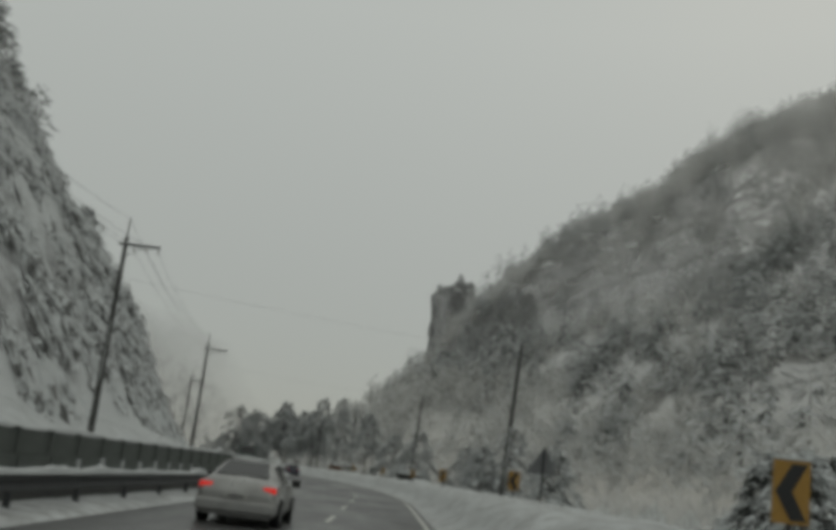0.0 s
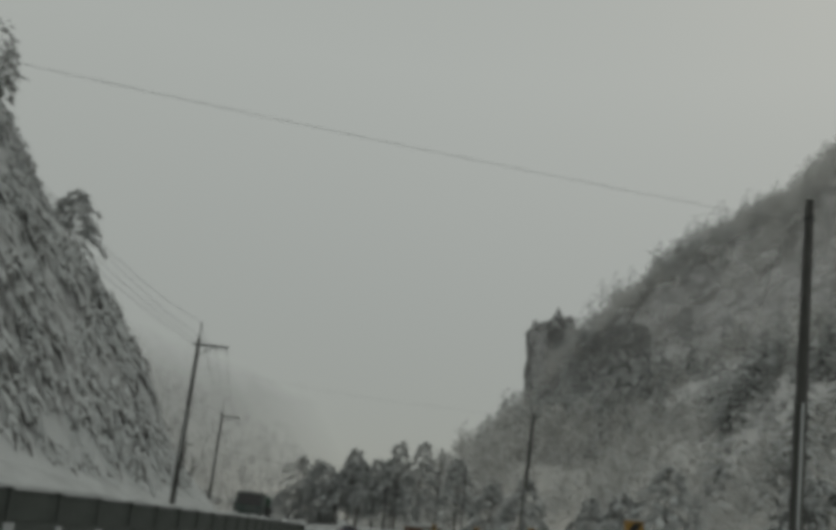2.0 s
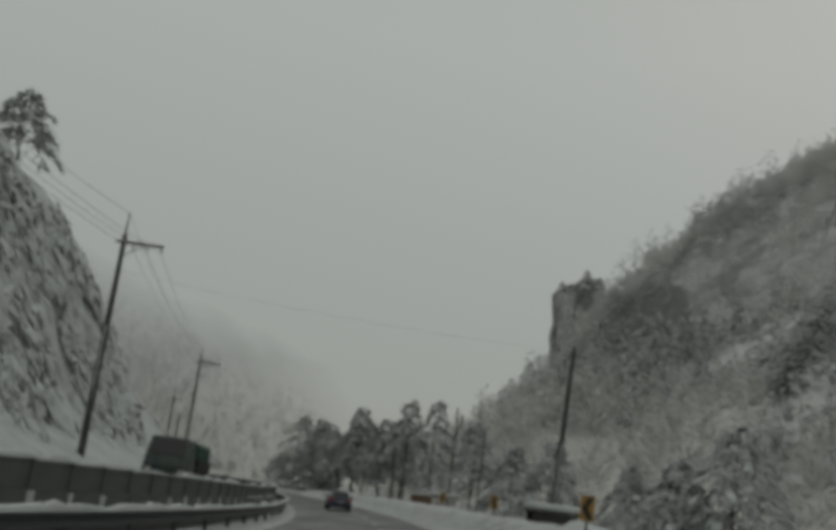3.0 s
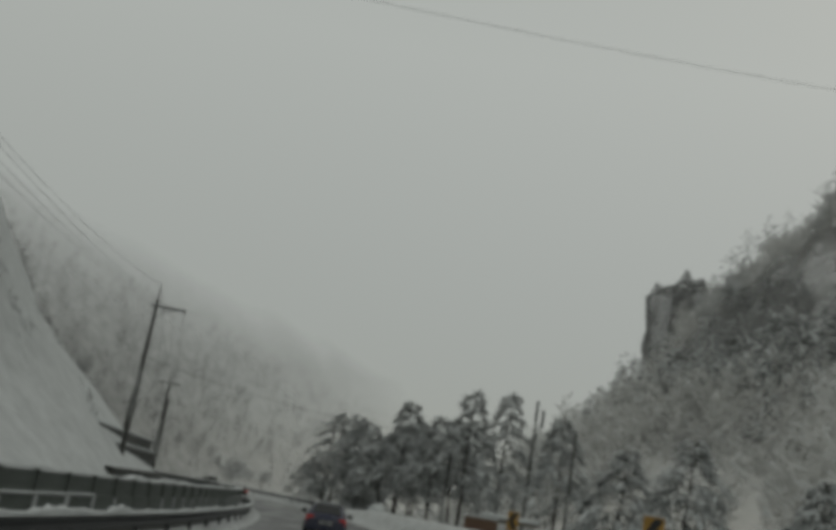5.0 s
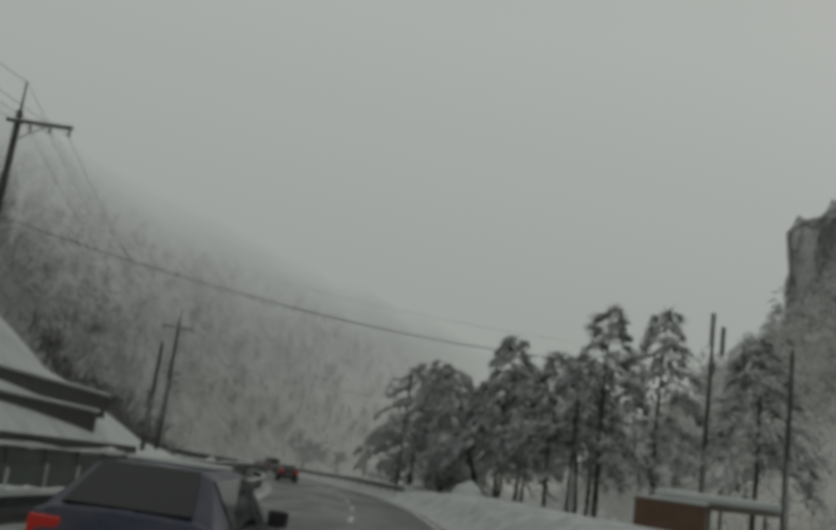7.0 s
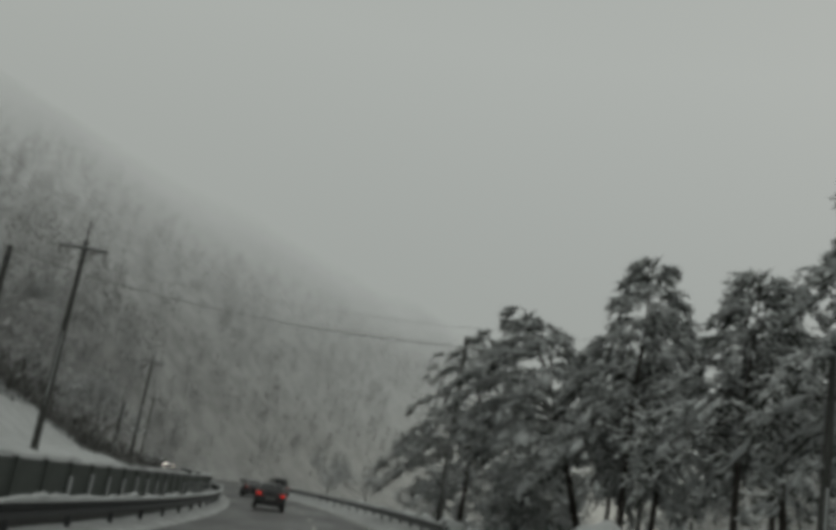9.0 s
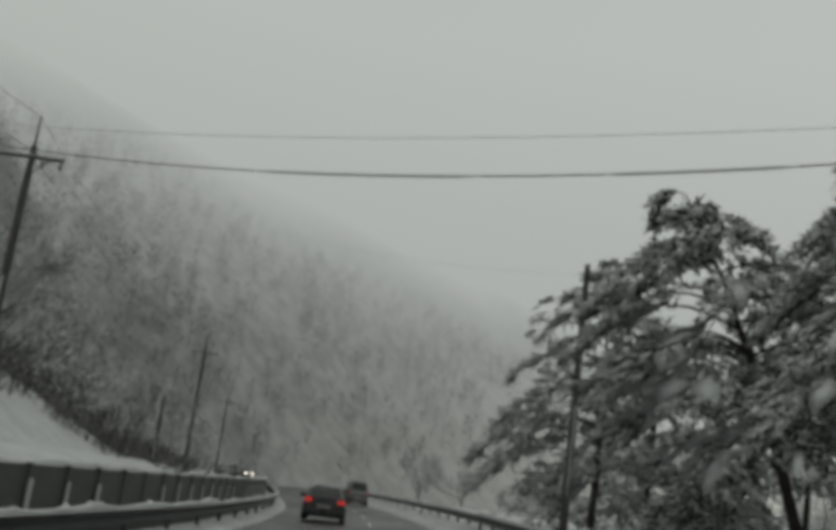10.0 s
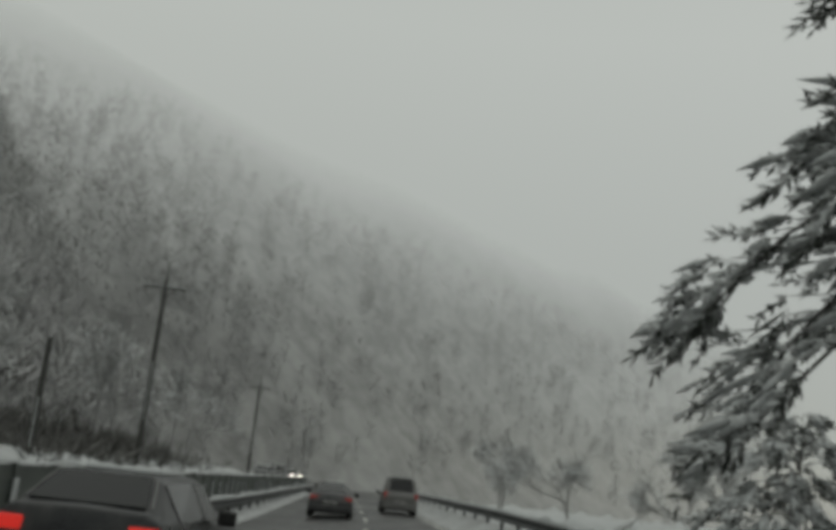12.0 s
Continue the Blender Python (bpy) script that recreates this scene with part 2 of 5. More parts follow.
def rough_noise(x, y, scale, seed=0, octaves=4):
    """Smooth random relief, about -1 to 1, from crossed waves."""
    rng = np.random.RandomState(seed)
    out, amp, tot = np.zeros(np.shape(x)), 1.0, 0.0
    for o in range(octaves):
        for k in range(5):
            a, p = rng.uniform(0, 2 * math.pi), rng.uniform(0, 2 * math.pi)
            f = 2 * math.pi / scale * 2 ** o * rng.uniform(0.6, 1.5)
            out = out + amp / 2.2 * np.sin((np.cos(a) * x + np.sin(a) * y) * f + p)
        tot += amp
        amp *= 0.55
    return out / tot


# ---- the land ----
def smooth_min(a, b, k):
    h = np.clip(0.5 + 0.5 * (b - a) / k, 0, 1)
    return b + (a - b) * h - k * h * (1 - h)


def right_face(x, y):
    """The plane of the hillside and the height of its crest."""
    foot = np.interp(y, (-60, 0, 100, 200, 300, 400, 700), (60, 48, 36, 12, -33, -50, -90))
    return 1.05 * (x - foot), np.interp(x, (-90, -50, 0, 9, 14, 26, 50, 98, 140, 260), (-12, -5, 23, 32, 50, 62, 80, 108, 124, 152))


def up_the_face(x, y, face, crest):
    return face / np.maximum(crest, 6) + 0.07 * rough_noise(x, y, 48, 15)


def cliff_band(x, y):
    f = up_the_face(x, y, *right_face(x, y)) + 0.02 * rough_noise(x, y, 9, 16)
    return (f > 0.68) & (f < 0.87) & (x > 17) & (x < 72)


def right_hill(x, y):
    face, crest = right_face(x, y)
    # a broken cliff band under the crest
    part_way = up_the_face(x, y, face, crest)
    band = np.clip((x - 12) / 10, 0, 1) * np.clip((92 - x) / 25, 0, 1)
    stepped = crest * np.interp(part_way, (-9, 0, 0.62, 0.72, 0.84, 1.0, 9), (-9, 0, 0.53, 0.59, 0.93, 1.0, 9))
    rise = smooth_min(face + band * (stepped - face), crest, 4)
    return rise + np.clip(rise / 20, 0, 1) * (3.2 * rough_noise(x, y, 55, 3) + 1.7 * rough_noise(x, y, 13, 4) + 1.0 * rough_noise(x, y, 6, 14))


def near_spur(s, u):
    side = np.interp(-u, (17.5, 22, 25, 28, 34, 36, 40, 46, 60, 90), (0, 9.5, 15.0, 19.6, 26.2, 29.5, 35, 43, 66, 97)) - 2.0 * (u > -17.5)
    end = np.interp(s, (60, 104, 116, 124, 138, 149, 168, 260), (160, 80, 44, 31, 28.5, 26, 0, -120)) + 0.3 * np.minimum(-u - 17, 12) + 0.9 * np.clip(-u - 36, 0, 30)
    rise = smooth_min(side, end, 3)
    return rise + np.clip(rise / 12, 0, 1) * (1.3 * rough_noise(s, u, 34, 5) + 0.9 * rough_noise(s, u, 9, 6))


def snow_apron(s, u):
    bend = smooth_min(0.60 * (-u - 14.6), 0.45 * (252 - s), 1)
    return np.maximum(smooth_min(np.interp(s, (128, 150), (0.55, 0.98)) * (-u - 13.2), 0.75 * (187 - s), 2), smooth_min(bend, 6.0 + 0.15 * (-u - 20), 1))


def far_mountain(x, y, s, u):
    """The long slope that follows the road's left side and then runs straight on up the valley."""
    bx, by = xy(252, 0)
    c, d = math.cos(radians(3)), math.sin(radians(3))
    across, up_valley = c * (x - bx) + d * (y - by), -d * (x - bx) + c * (y - by)
    crest = 76 + 0.09 * np.clip(up_valley, -150, 900) + 0.10 * np.clip(-across - 80, 0, 500)
    beside = 1.55 * (-u - np.interp(s, (150, 185, 215, 240, 300, 345), (36, 30, 26, 22, 24, 30)))
    beyond = 1.25 * (-across - np.interp(up_valley, (0, 90, 160, 300, 450, 700), (70, 62, 52, 22, -18, -100)))
    rise = smooth_min(np.maximum(np.where(s < 345, beside, -50), beyond), crest, 10)
    return rise + np.clip(rise / 20, 0, 1) * (3.6 * rough_noise(x, y, 120, 7, 2))


def flat(s, u):
    z = np.interp(u, (-30, -20, -17, -13, -8, -6, 2, 8, 11, 14, 40), (1.5, 0.9, 0.2, -0.6, -0.9, -1.2, -0.9, -0.9, -0.4, -0.5, -1.5))
    return z + np.clip((np.abs(u + 2) - 9) / 6, 0, 1) * 0.25 * rough_noise(s, u, 14, 9)


def height_of(x, y):
    s, u = along(x, y)
    x, y = np.atleast_1d(x).astype(float), np.atleast_1d(y).astype(float)
    base = flat(s, u)
    return np.maximum.reduce((base, right_hill(x, y) - 2, near_spur(s, u), snow_apron(s, u), far_mountain(x, y, s, u) - 1)), s, u


def axis(fine_from, fine_to, step, far_from, far_to):
    out, v, d = list(np.arange(fine_from, fine_to, step)), fine_to, step
    while v < far_to:
        out.append(v)
        d *= 1.25
        v += d
    out.append(far_to)
    v, d = fine_from, step
    low = []
    while v - d > far_from:
        v -= d
        low.append(v)
        d *= 1.25
    return np.array([far_from] + low[::-1] + out)


gx, gy = axis(-210, 150, 2.2, -2200, 2200), axis(-20, 470, 2.2, -1500, 2500)
GX, GY = np.meshgrid(gx, gy, indexing="ij")
GZ, GS, GU = height_of(GX.ravel(), GY.ravel())
ground_mesh = fast_mesh("ground", np.stack((GX.ravel(), GY.ravel(), GZ), 1), grid_faces(len(gx), len(gy))[:, ::-1], M_GROUND, True)
for mat in (M_HILL_RIGHT, M_HILL_FAR, M_CRAG, M_CLIFF):
    ground_mesh.materials.append(mat)
kinds = np.stack((flat(GS, GU) + 0.6, right_hill(GX.ravel(), GY.ravel()) - 2, far_mountain(GX.ravel(), GY.ravel(), GS, GU) - 1,
                  near_spur(GS, GU), snow_apron(GS, GU)), 1).argmax(1)
kinds = np.where((kinds == 4) | ((kinds == 3) & (GS > 141) & (GZ < 30)), 0, kinds)
kinds = np.where((kinds == 1) & cliff_band(GX.ravel(), GY.ravel()), 4, kinds).reshape(len(gx), len(gy))
ground_mesh.polygons.foreach_set("material_index", kinds[:-1, :-1].ravel().astype(np.int32))
tagged(new("ground", ground_mesh), "snow-covered valley floor between steep frosted wooded slopes", "ground", kind="structure")

# ---- the carriageways ----
S_ROAD = np.arange(-70, 600, 2.0)
tagged(new("road", swept("road", M_ASPHALT, S_ROAD, [(-6.1, 0.0), (-5.2, 0.01), (-3.4, 0.02), (-1.4, 0.03), (0.2, 0.02), (1.4, 0.01), (2.4, 0.0)])),
       "wet dark asphalt road with slush between the wheel tracks", "road", kind="structure")
tagged(new("oncoming_road", swept("oncoming_road", M_ASPHALT, S_ROAD, [(-14.2, 0.5), (-12, 0.52), (-8, 0.52), (-7.55, 0.5)])),
       "wet asphalt carriageway for oncoming traffic behind the barrier wall", "road", kind="structure")


def bank_wobble(s, u, z):
    k = np.clip(z / 0.5, 0, 1)
    z_cut = np.where((u > 0) & (s > 180), -0.55 * z * np.clip((s - 180) / 25, 0, 1), 0)
    return z_cut + k * (0.10 * rough_noise(s, u, 9, 11) + 0.05 * rough_noise(s, u * 3, 2.3, 12))


S_FINE = np.arange(-30, 330, 0.6)
tagged(new("snow_bank_right", swept("snow_bank_right", M_SLUSH, S_FINE,
       [(1.75, -0.02), (1.95, 0.05), (2.3, 0.16), (2.7, 0.42), (3.1, 0.80), (3.6, 1.05), (4.2, 1.12), (5.2, 1.16), (6.5, 1.10), (7.8, 0.72), (9.2, 0.1), (11.0, -0.7)], True, bank_wobble)),
       "ploughed snow bank along the road's edge", "snow bank", kind="structure")
tagged(new("snow_strip_left", swept("snow_strip_left", M_SLUSH, S_FINE,
       [(-5.65, -0.02), (-5.85, 0.05), (-6.1, 0.11), (-6.6, 0.16), (-7.15, 0.14)], True, bank_wobble)),
       "dirty snow strip under the median guardrail", "snow bank", kind="structure")
tagged(new("snow_verge_left", swept("snow_verge_left", M_SNOW, S_FINE,
       [(-13.6, 0.48), (-14.1, 0.62), (-14.8, 0.95), (-15.6, 1.15), (-16.6, 1.35), (-18.5, 1.2)][::-1], True, bank_wobble)),
       "deep snow verge beyond the oncoming lanes", "snow bank", kind="structure")

# lane markings, each dash a piece of the road
lane_marks = tagged(new("lane_marking"), "worn white dashed lane line on wet asphalt", "road marking", kind="structure")
for k in range(34):
    s0 = -22 + k * 10.0
    me = swept("dash", M_PAINT, np.linspace(s0, s0 + 4.2, 4), [(-1.47, 0.036), (-1.33, 0.036)], False)
    part("dash", me, M_PAINT, lane_marks)
edge_line = tagged(new("edge_line", swept("edge_line", M_PAINT, S_ROAD, [(1.46, 0.016), (1.60, 0.015)], False)), "worn white edge line half under snow", "road marking", kind="structure")


# ---- median barrier: guardrail in front of a panel wall ----
def beam_mesh(length):
    """One length of W-shaped rail, along y."""
    prof = [(0.0, -0.155), (0.03, -0.15), (0.08, -0.105), (0.08, -0.065), (0.02, -0.02), (0.02, 0.02), (0.08, 0.065), (0.08, 0.105), (0.03, 0.15), (0.0, 0.155)]
    bm = bmesh.new()
    rows = []
    for y in (0.0, length):
        rows.append([bm.verts.new((x + 0.002, y, z)) for x, z in prof] + [bm.verts.new((x - 0.004, y, z)) for x, z in reversed(prof)])
    k = len(rows[0])
    for i in range(k):
        bm.faces.new((rows[0][i], rows[0][(i + 1) % k], rows[1][(i + 1) % k], rows[1][i]))
    bm.faces.new(rows[0][::-1])
    bm.faces.new(rows[1])
    return bm


def guardrail(name, label, s0, s1, u, top, face):
    """face: 1 when the rail's front looks to the right of the road's line, -1 to the left."""
    root = tagged(new(name), label, "guardrail", kind="structure")
    beam = post = block = None
    z = top - 0.155
    for k in range(int((s1 - s0) / 4)):
        s = s0 + 4 * k
        (x, y), (x1, y1) = xy(s, u), xy(s + 4, u)
        turn = math.degrees(math.atan2(-(x1 - x), y1 - y))
        at = pose(float(x), float(y), z + float(camber(s, u)), 0, 0, turn) @ Matrix.Diagonal((face, 1, 1, 1))
        if beam is None:
            beam = part("beam", beam_mesh(4.06), M_STEEL, root)
            post = part("post", boxed(-0.15, -0.03, -0.05, 0.05, -0.75, 0.14, bevel=0.008), M_STEEL, root)
            block = part("spacer", boxed(-0.03, 0.0, -0.06, 0.06, -0.12, 0.12, bevel=0.006), M_STEEL, root)
            for ob in (beam, post, block):
                ob.matrix_basis = at
            continue
        for ob in (beam, post, block):
            c = ob.copy()
            scene.collection.objects.link(c)
            c.matrix_basis = at
    return root


guardrail("median_guardrail", "grey steel guardrail with snow lying on its top", -22, 340, -6.42, 0.74, 1)
guardrail("verge_guardrail", "grey steel guardrail half buried in the snow bank", 196, 340, 3.25, 0.96, -1)


def cap_wobble(s, u, z):
    return np.clip((z - 0.02) * 8, 0, 1) * (0.035 + 0.05 * rough_noise(s, u, 5, 21) + 0.045 * np.maximum(rough_noise(s, u, 1.6, 22) - 0.25, 0) * 3)


def snow_cap(name, label, s0, s1, u, z, half, high):
    prof = [(u - half, z), (u - half * 1.02, z + high * 0.5), (u - half * 0.5, z + high), (u + half * 0.5, z + high), (u + half * 1.02, z + high * 0.5), (u + half, z)]
    ss = np.arange(s0, s1, 0.25)
    me = swept(name, M_SNOW, ss, prof[::-1], True, lambda a, b, c: np.where(c > z + 0.01, cap_wobble(a, b, c + 1), 0))
    return tagged(new(name, me), label, "snow", kind="stuff")


snow_cap("rail_snow", "lumpy snow cap on the median guardrail", -22, 338, -6.37, 0.735, 0.08, 0.075)
snow_cap("verge_rail_snow", "lumpy snow cap on the roadside guardrail", 196, 338, 3.2, 0.955, 0.06, 0.06)

wall = tagged(new("barrier_wall"), "dark weathered panel wall with snowy posts between carriageways", "barrier wall", kind="structure")
# the footing's dark colour stands in for the shade behind the rail
part("footing", swept("footing", M_WET_SHADE, np.arange(-24, 342, 2.0), [(-7.5, 0.45), (-7.5, 0.62), (-7.12, 0.62), (-7.05, 0.02), (-7.05, -0.3)][::-1], False), M_WET_SHADE, wall)
panel = wall_post = None
TALLER = Matrix.Diagonal((1, 1, 1.25, 1))
for k in range(180):
    s = -22 + 2.0 * k
    (x, y), (x1, y1) = xy(s, -7.3), xy(s + 2, -7.3)
    turn = math.degrees(math.atan2(-(x1 - x), y1 - y))
    at = pose(float(x), float(y), 0.62 + float(camber(s, -7.3)), 0, 0, turn)
    if panel is None:
        bm = boxed(-0.03, 0.03, 0.07, 1.94, 0.02, 0.73, bevel=0.008)
        for zz in (0.17, 0.36, 0.55):
            box(bm, 0.03, 0.045, 0.09, 1.92, zz - 0.02, zz + 0.02)
        panel = part("panel", bm, M_PANEL, wall)
        bm = boxed(-0.06, 0.07, -0.06, 0.06, 0.0, 0.77, bevel=0.01)
        wall_post = part("post", bm, M_PANEL, wall)
        face_snow = part("post_snow", boxed(0.072, 0.12, -0.09, 0.08, -0.02, 0.72, bevel=0.02), M_SNOW, wall, "snow plastered on the post")
        shelf = part("ledge_snow", boxed(0.03, 0.15, 0.05, 1.95, -0.025, 0.035, bevel=0.022), M_SNOW, wall, "snow ridge on the lower panel's edge")
        lower = part("lower_panel", boxed(0.03, 0.11, 0.06, 1.95, 0.0, 1.0, bevel=0.01), M_PANEL, wall)
        pieces = (panel, wall_post, face_snow, shelf, lower)
    edge = float(np.interp(s, (90, 112, 138, 152), (0.42, 0.48, 0.58, 0.70)))
    tall = edge / 0.72 * (0.85 + 0.15 * ((k * 37) % 10) / 9)
    for ob, ok, m in ((panel, True, TALLER), (wall_post, True, TALLER), (face_snow, (k * 7919) % 10 < 8, Matrix.Diagonal((1, (0.7 + 0.5 * ((k * 53) % 7) / 6) * float(np.interp(s, (95, 125), (2.1, 1.0))), tall, 1))),
                      (shelf, 96 < s < 116 and (k * 31) % 5 or k == 0, Matrix.Translation((0, 0, edge))), (lower, s < 152, Matrix.Diagonal((1, 1, edge - 0.01, 1)))):
        if not ok:
            continue
        if k:
            ob = ob.copy()
            scene.collection.objects.link(ob)
        ob.matrix_basis = at @ m
snow_cap("wall_snow", "snow cap along the top of the barrier wall", -22, 338, -7.3, 1.555, 0.085, 0.03)


# ---- power line ----
M_ANTENNA = plain("grey_antenna_shell", (0.15, 0.152, 0.155), 0.6, 0, 0.2, 3.0)


def insulator(bm, x, z, down):
    d = -1 if down else 1
    rod(bm, (x, 0, z), (x, 0, z + d * 0.14), 0.03, 0.03)
    for k in range(3):
        rod(bm, (x, 0, z + d * (0.12 + 0.06 * k)), (x, 0, z + d * (0.15 + 0.06 * k)), 0.075 - 0.01 * k, 0.05, sides=10)
    return bm


def utility_pole(s, u, z, high, arm="", label="", turn=0.0, tilt=0.0):
    root = tagged(new("utility_pole"), label or "tall grey concrete utility pole with crossarm in snow", "utility pole", "roadside power line poles")
    bm = bmesh.new()
    rod(bm, (0, 0, -1.0), (0, 0, high - 1.15), 0.19, 0.115, sides=14)
    part("shaft", bm, M_POLE, root, smooth=False)
    ends = []
    if arm == "mast":
        part("cap", rods(((0, 0, high - 1.15), (0, 0, high), 0.115, 0.08), sides=12), M_POLE, root)
        for x, z0, z1 in ((-0.12, high - 0.25, high + 1.75), (0.55, high - 0.75, high + 1.0)):
            panel = part("antenna_panel", boxed(x - 0.13, x + 0.13, -0.26, -0.12, z0, z1, bevel=0.03), M_ANTENNA, root, "grey upright antenna panel")
            part("bracket", rods(((0, 0, z0 - 0.1), (x, -0.15, z0 + 0.25), 0.03)), M_IRON, panel)
        part("ballast_box", boxed(-0.2, 0.2, -0.3, -0.1, high - 1.9, high - 1.2, bevel=0.02), M_ANTENNA, root, "grey equipment box")
        ends.append(Vector((0.1, 0, high - 0.9)))
    elif arm:
        part("top_pin", rods(((0, 0, high - 1.15), (0, 0, high), 0.05, 0.03)), M_IRON, root)
        za = high - 1.6
        lo, hi = (-0.35, 2.05) if arm == "side" else (-1.2, 1.2)
        bm = boxed(lo, hi, -0.20, -0.11, za - 0.05, za + 0.05, bevel=0.01)
        part("crossarm", bm, M_IRON, root)
        part("brace", rods(((0, -0.15, za - 0.75), (hi * 0.55, -0.15, za - 0.05), 0.022)), M_IRON, root)
        part("crossarm_snow", boxed(lo, hi, -0.21, -0.10, za + 0.052, za + 0.10, bevel=0.02), M_SNOW, root, "snow ridge")
        spots = (0.55, 1.25, 1.95) if arm == "side" else (-1.1, 0.45, 1.1)
        for x in spots:
            bm = insulator(bmesh.new(), 0, 0, True)
            ob = part("insulator", bm, M_CERAMIC, root)
            ob.location = (x, -0.155, za - 0.05)
            ends.append(Vector((x, -0.155, za - 0.30)))
        ends.append(Vector((0, 0, high - 0.05)))
    else:
        part("cap", rods(((0, 0, high - 1.15), (0, 0, high), 0.115, 0.10), sides=12), M_POLE, root)
        part("band", rods(((0, 0, high - 0.55), (0, 0, high - 0.45), 0.135), sides=12), M_IRON, root)
        ends.append(Vector((0.1, 0, high - 0.3)))
    # a line of wind-blown snow on the shaft's weather side
    part("shaft_snow", boxed(-0.03, 0.03, -0.165, -0.14, 0.3, high * 0.5, bevel=0.01), M_SNOW, root, "thin line of blown snow")
    root.matrix_basis = road_place(s, u, z, turn) @ pose(0, 0, 0, 0, tilt, 0)
    return [root.matrix_basis @ e for e in ends]


E_1 = utility_pole(55.7, -16.3, 2.1, 12.0, "side")
E_2 = utility_pole(105.5, -15.9, 2.0, 11.6, "side")
E_3 = utility_pole(160.0, -15.4, 1.9, 11.8, "side")
E_4 = utility_pole(209.3, -15.0, 1.0, 11.7, "tee")
E_6 = utility_pole(266.4, -14.3, 1.0, 11.9, "tee")
E_7 = utility_pole(331.3, -14.2, 1.1, 11.8, "tee")
E_0 = utility_pole(6.0, -16.3, 2.0, 12.0, "side")
utility_pole(197.9, -15.0, 0.9, 7.7, "", "shorter bare concrete pole beside the power line")
utility_pole(250.7, -15.5, 0.9, 5.1, "", "short bare concrete pole before the frosted slope")
utility_pole(62.3, 7.5, 0.2, 10.4, "", "dark concrete pole beside the snow bank", tilt=2.2)
utility_pole(108.3, 7.45, 0.0, 10.4, "", "dark concrete pole beside the snow bank", tilt=2.4)
E_R3 = utility_pole(174.2, 19.9, -0.5, 11.1, "", "slim concrete pole among the pines")
E_R4 = utility_pole(182.1, 18.9, -0.5, 12.4, "mast", "tall concrete mast with upright antenna panels over the pines")
utility_pole(213.0, 5.5, 0.0, 11.0, "", "dark concrete pole in front of drooping pine boughs")
utility_pole(186.0, 12.2, -0.5, 8.6, "", "concrete pole hidden in the pine crowns")


def cable(a, b, sag, r, thick=()):
    """A sagging cable; thick: stretches, as parts of its length, that carry a roll of snow."""
    n = 24
    pts = [a.lerp(b, i / n) - Vector((0, 0, sag * 4 * (i / n) * (1 - i / n))) for i in range(n + 1)]
    data = bpy.data.curves.new("cable", "CURVE")
    data.dimensions, data.bevel_depth, data.bevel_resolution = "3D", r, 1
    sp = data.splines.new("POLY")
    sp.points.add(n)
    for p, q in zip(sp.points, pts):
        p.co = (*q, 1)
    data.materials.append(M_CABLE)
    ob = tagged(new("overhead_cable", data), "black overhead cable sagging between the poles", "cable", "overhead cables")
    for k, (f0, f1) in enumerate(thick):
        d2 = bpy.data.curves.new("snow_roll", "CURVE")
        d2.dimensions, d2.bevel_depth, d2.bevel_resolution = "3D", r * 1.9, 2
        sp = d2.splines.new("POLY")
        sp.points.add(8)
        for i, p in enumerate(sp.points):
            f = f0 + (f1 - f0) * i / 8
            p.co = (*(a.lerp(b, f) - Vector((0, 0, sag * 4 * f * (1 - f)))), 1)
            p.radius = 0.3 if i in (0, 8) else 1.0
        d2.materials.append(M_SNOW)
        tagged(under(new("snow_roll", d2), ob), "roll of snow clinging to the cable")
    return ob


for a, b in ((E_0, E_1), (E_1, E_2), (E_2, E_3), (E_3, E_4), (E_4, E_6), (E_6, E_7)):
    for k, (p, q) in enumerate(zip(a, b)):
        cable(p, q, 0.9 + 0.1 * k, 0.010)
on_pole = lambda s, u, z: Vector((*map(float, xy(s, u)), z))
cable(on_pole(55.8, -16.1, 10.6), on_pole(62.2, 7.4, 9.95), 0.15, 0.0045, ((0.29, 0.35),))
cable(on_pole(105.6, -15.7, 10.6), on_pole(108.3, 7.7, 10.2), 0.4, 0.004)
cable(on_pole(160.1, -15.2, 8.6), on_pole(174.2, 19.8, 9.7), 1.7, 0.021)
cable(on_pole(160.1, -15.2, 9.3), on_pole(174.2, 19.8, 10.2), 1.4, 0.0045)
cable(on_pole(198.0, -14.9, 8.45), on_pole(186.0, 12.2, 7.4), 1.3, 0.013, ((0.40, 0.56), (0.62, 0.72)))
cable(on_pole(198.0, -14.9, 8.6), on_pole(186.0, 12.2, 7.5), 0.75, 0.0045)
cable(on_pole(209.4, -14.8, 11.3), on_pole(213.0, 5.4, 10.6), 0.98, 0.003, ((0.12, 0.22),))
cable(E_R3[0], E_R4[0], 0.3, 0.014)


# ---- road signs on the snow bank ----
M_YELLOW = plain("faded_yellow_sheet", (0.36, 0.20, 0.035), 0.45, 0, 0.2, 3.0)
M_BLACK = plain("black_sheet", (0.02, 0.02, 0.02), 0.5, 0, 0.2, 3.0)
M_BACK = plain("grey_sign_back", (0.16, 0.165, 0.17), 0.5, 0.3, 0.2, 3.0)
M_BROWN = plain("rust_brown_board", (0.12, 0.07, 0.045), 0.7, 0, 0.3, 2.0)


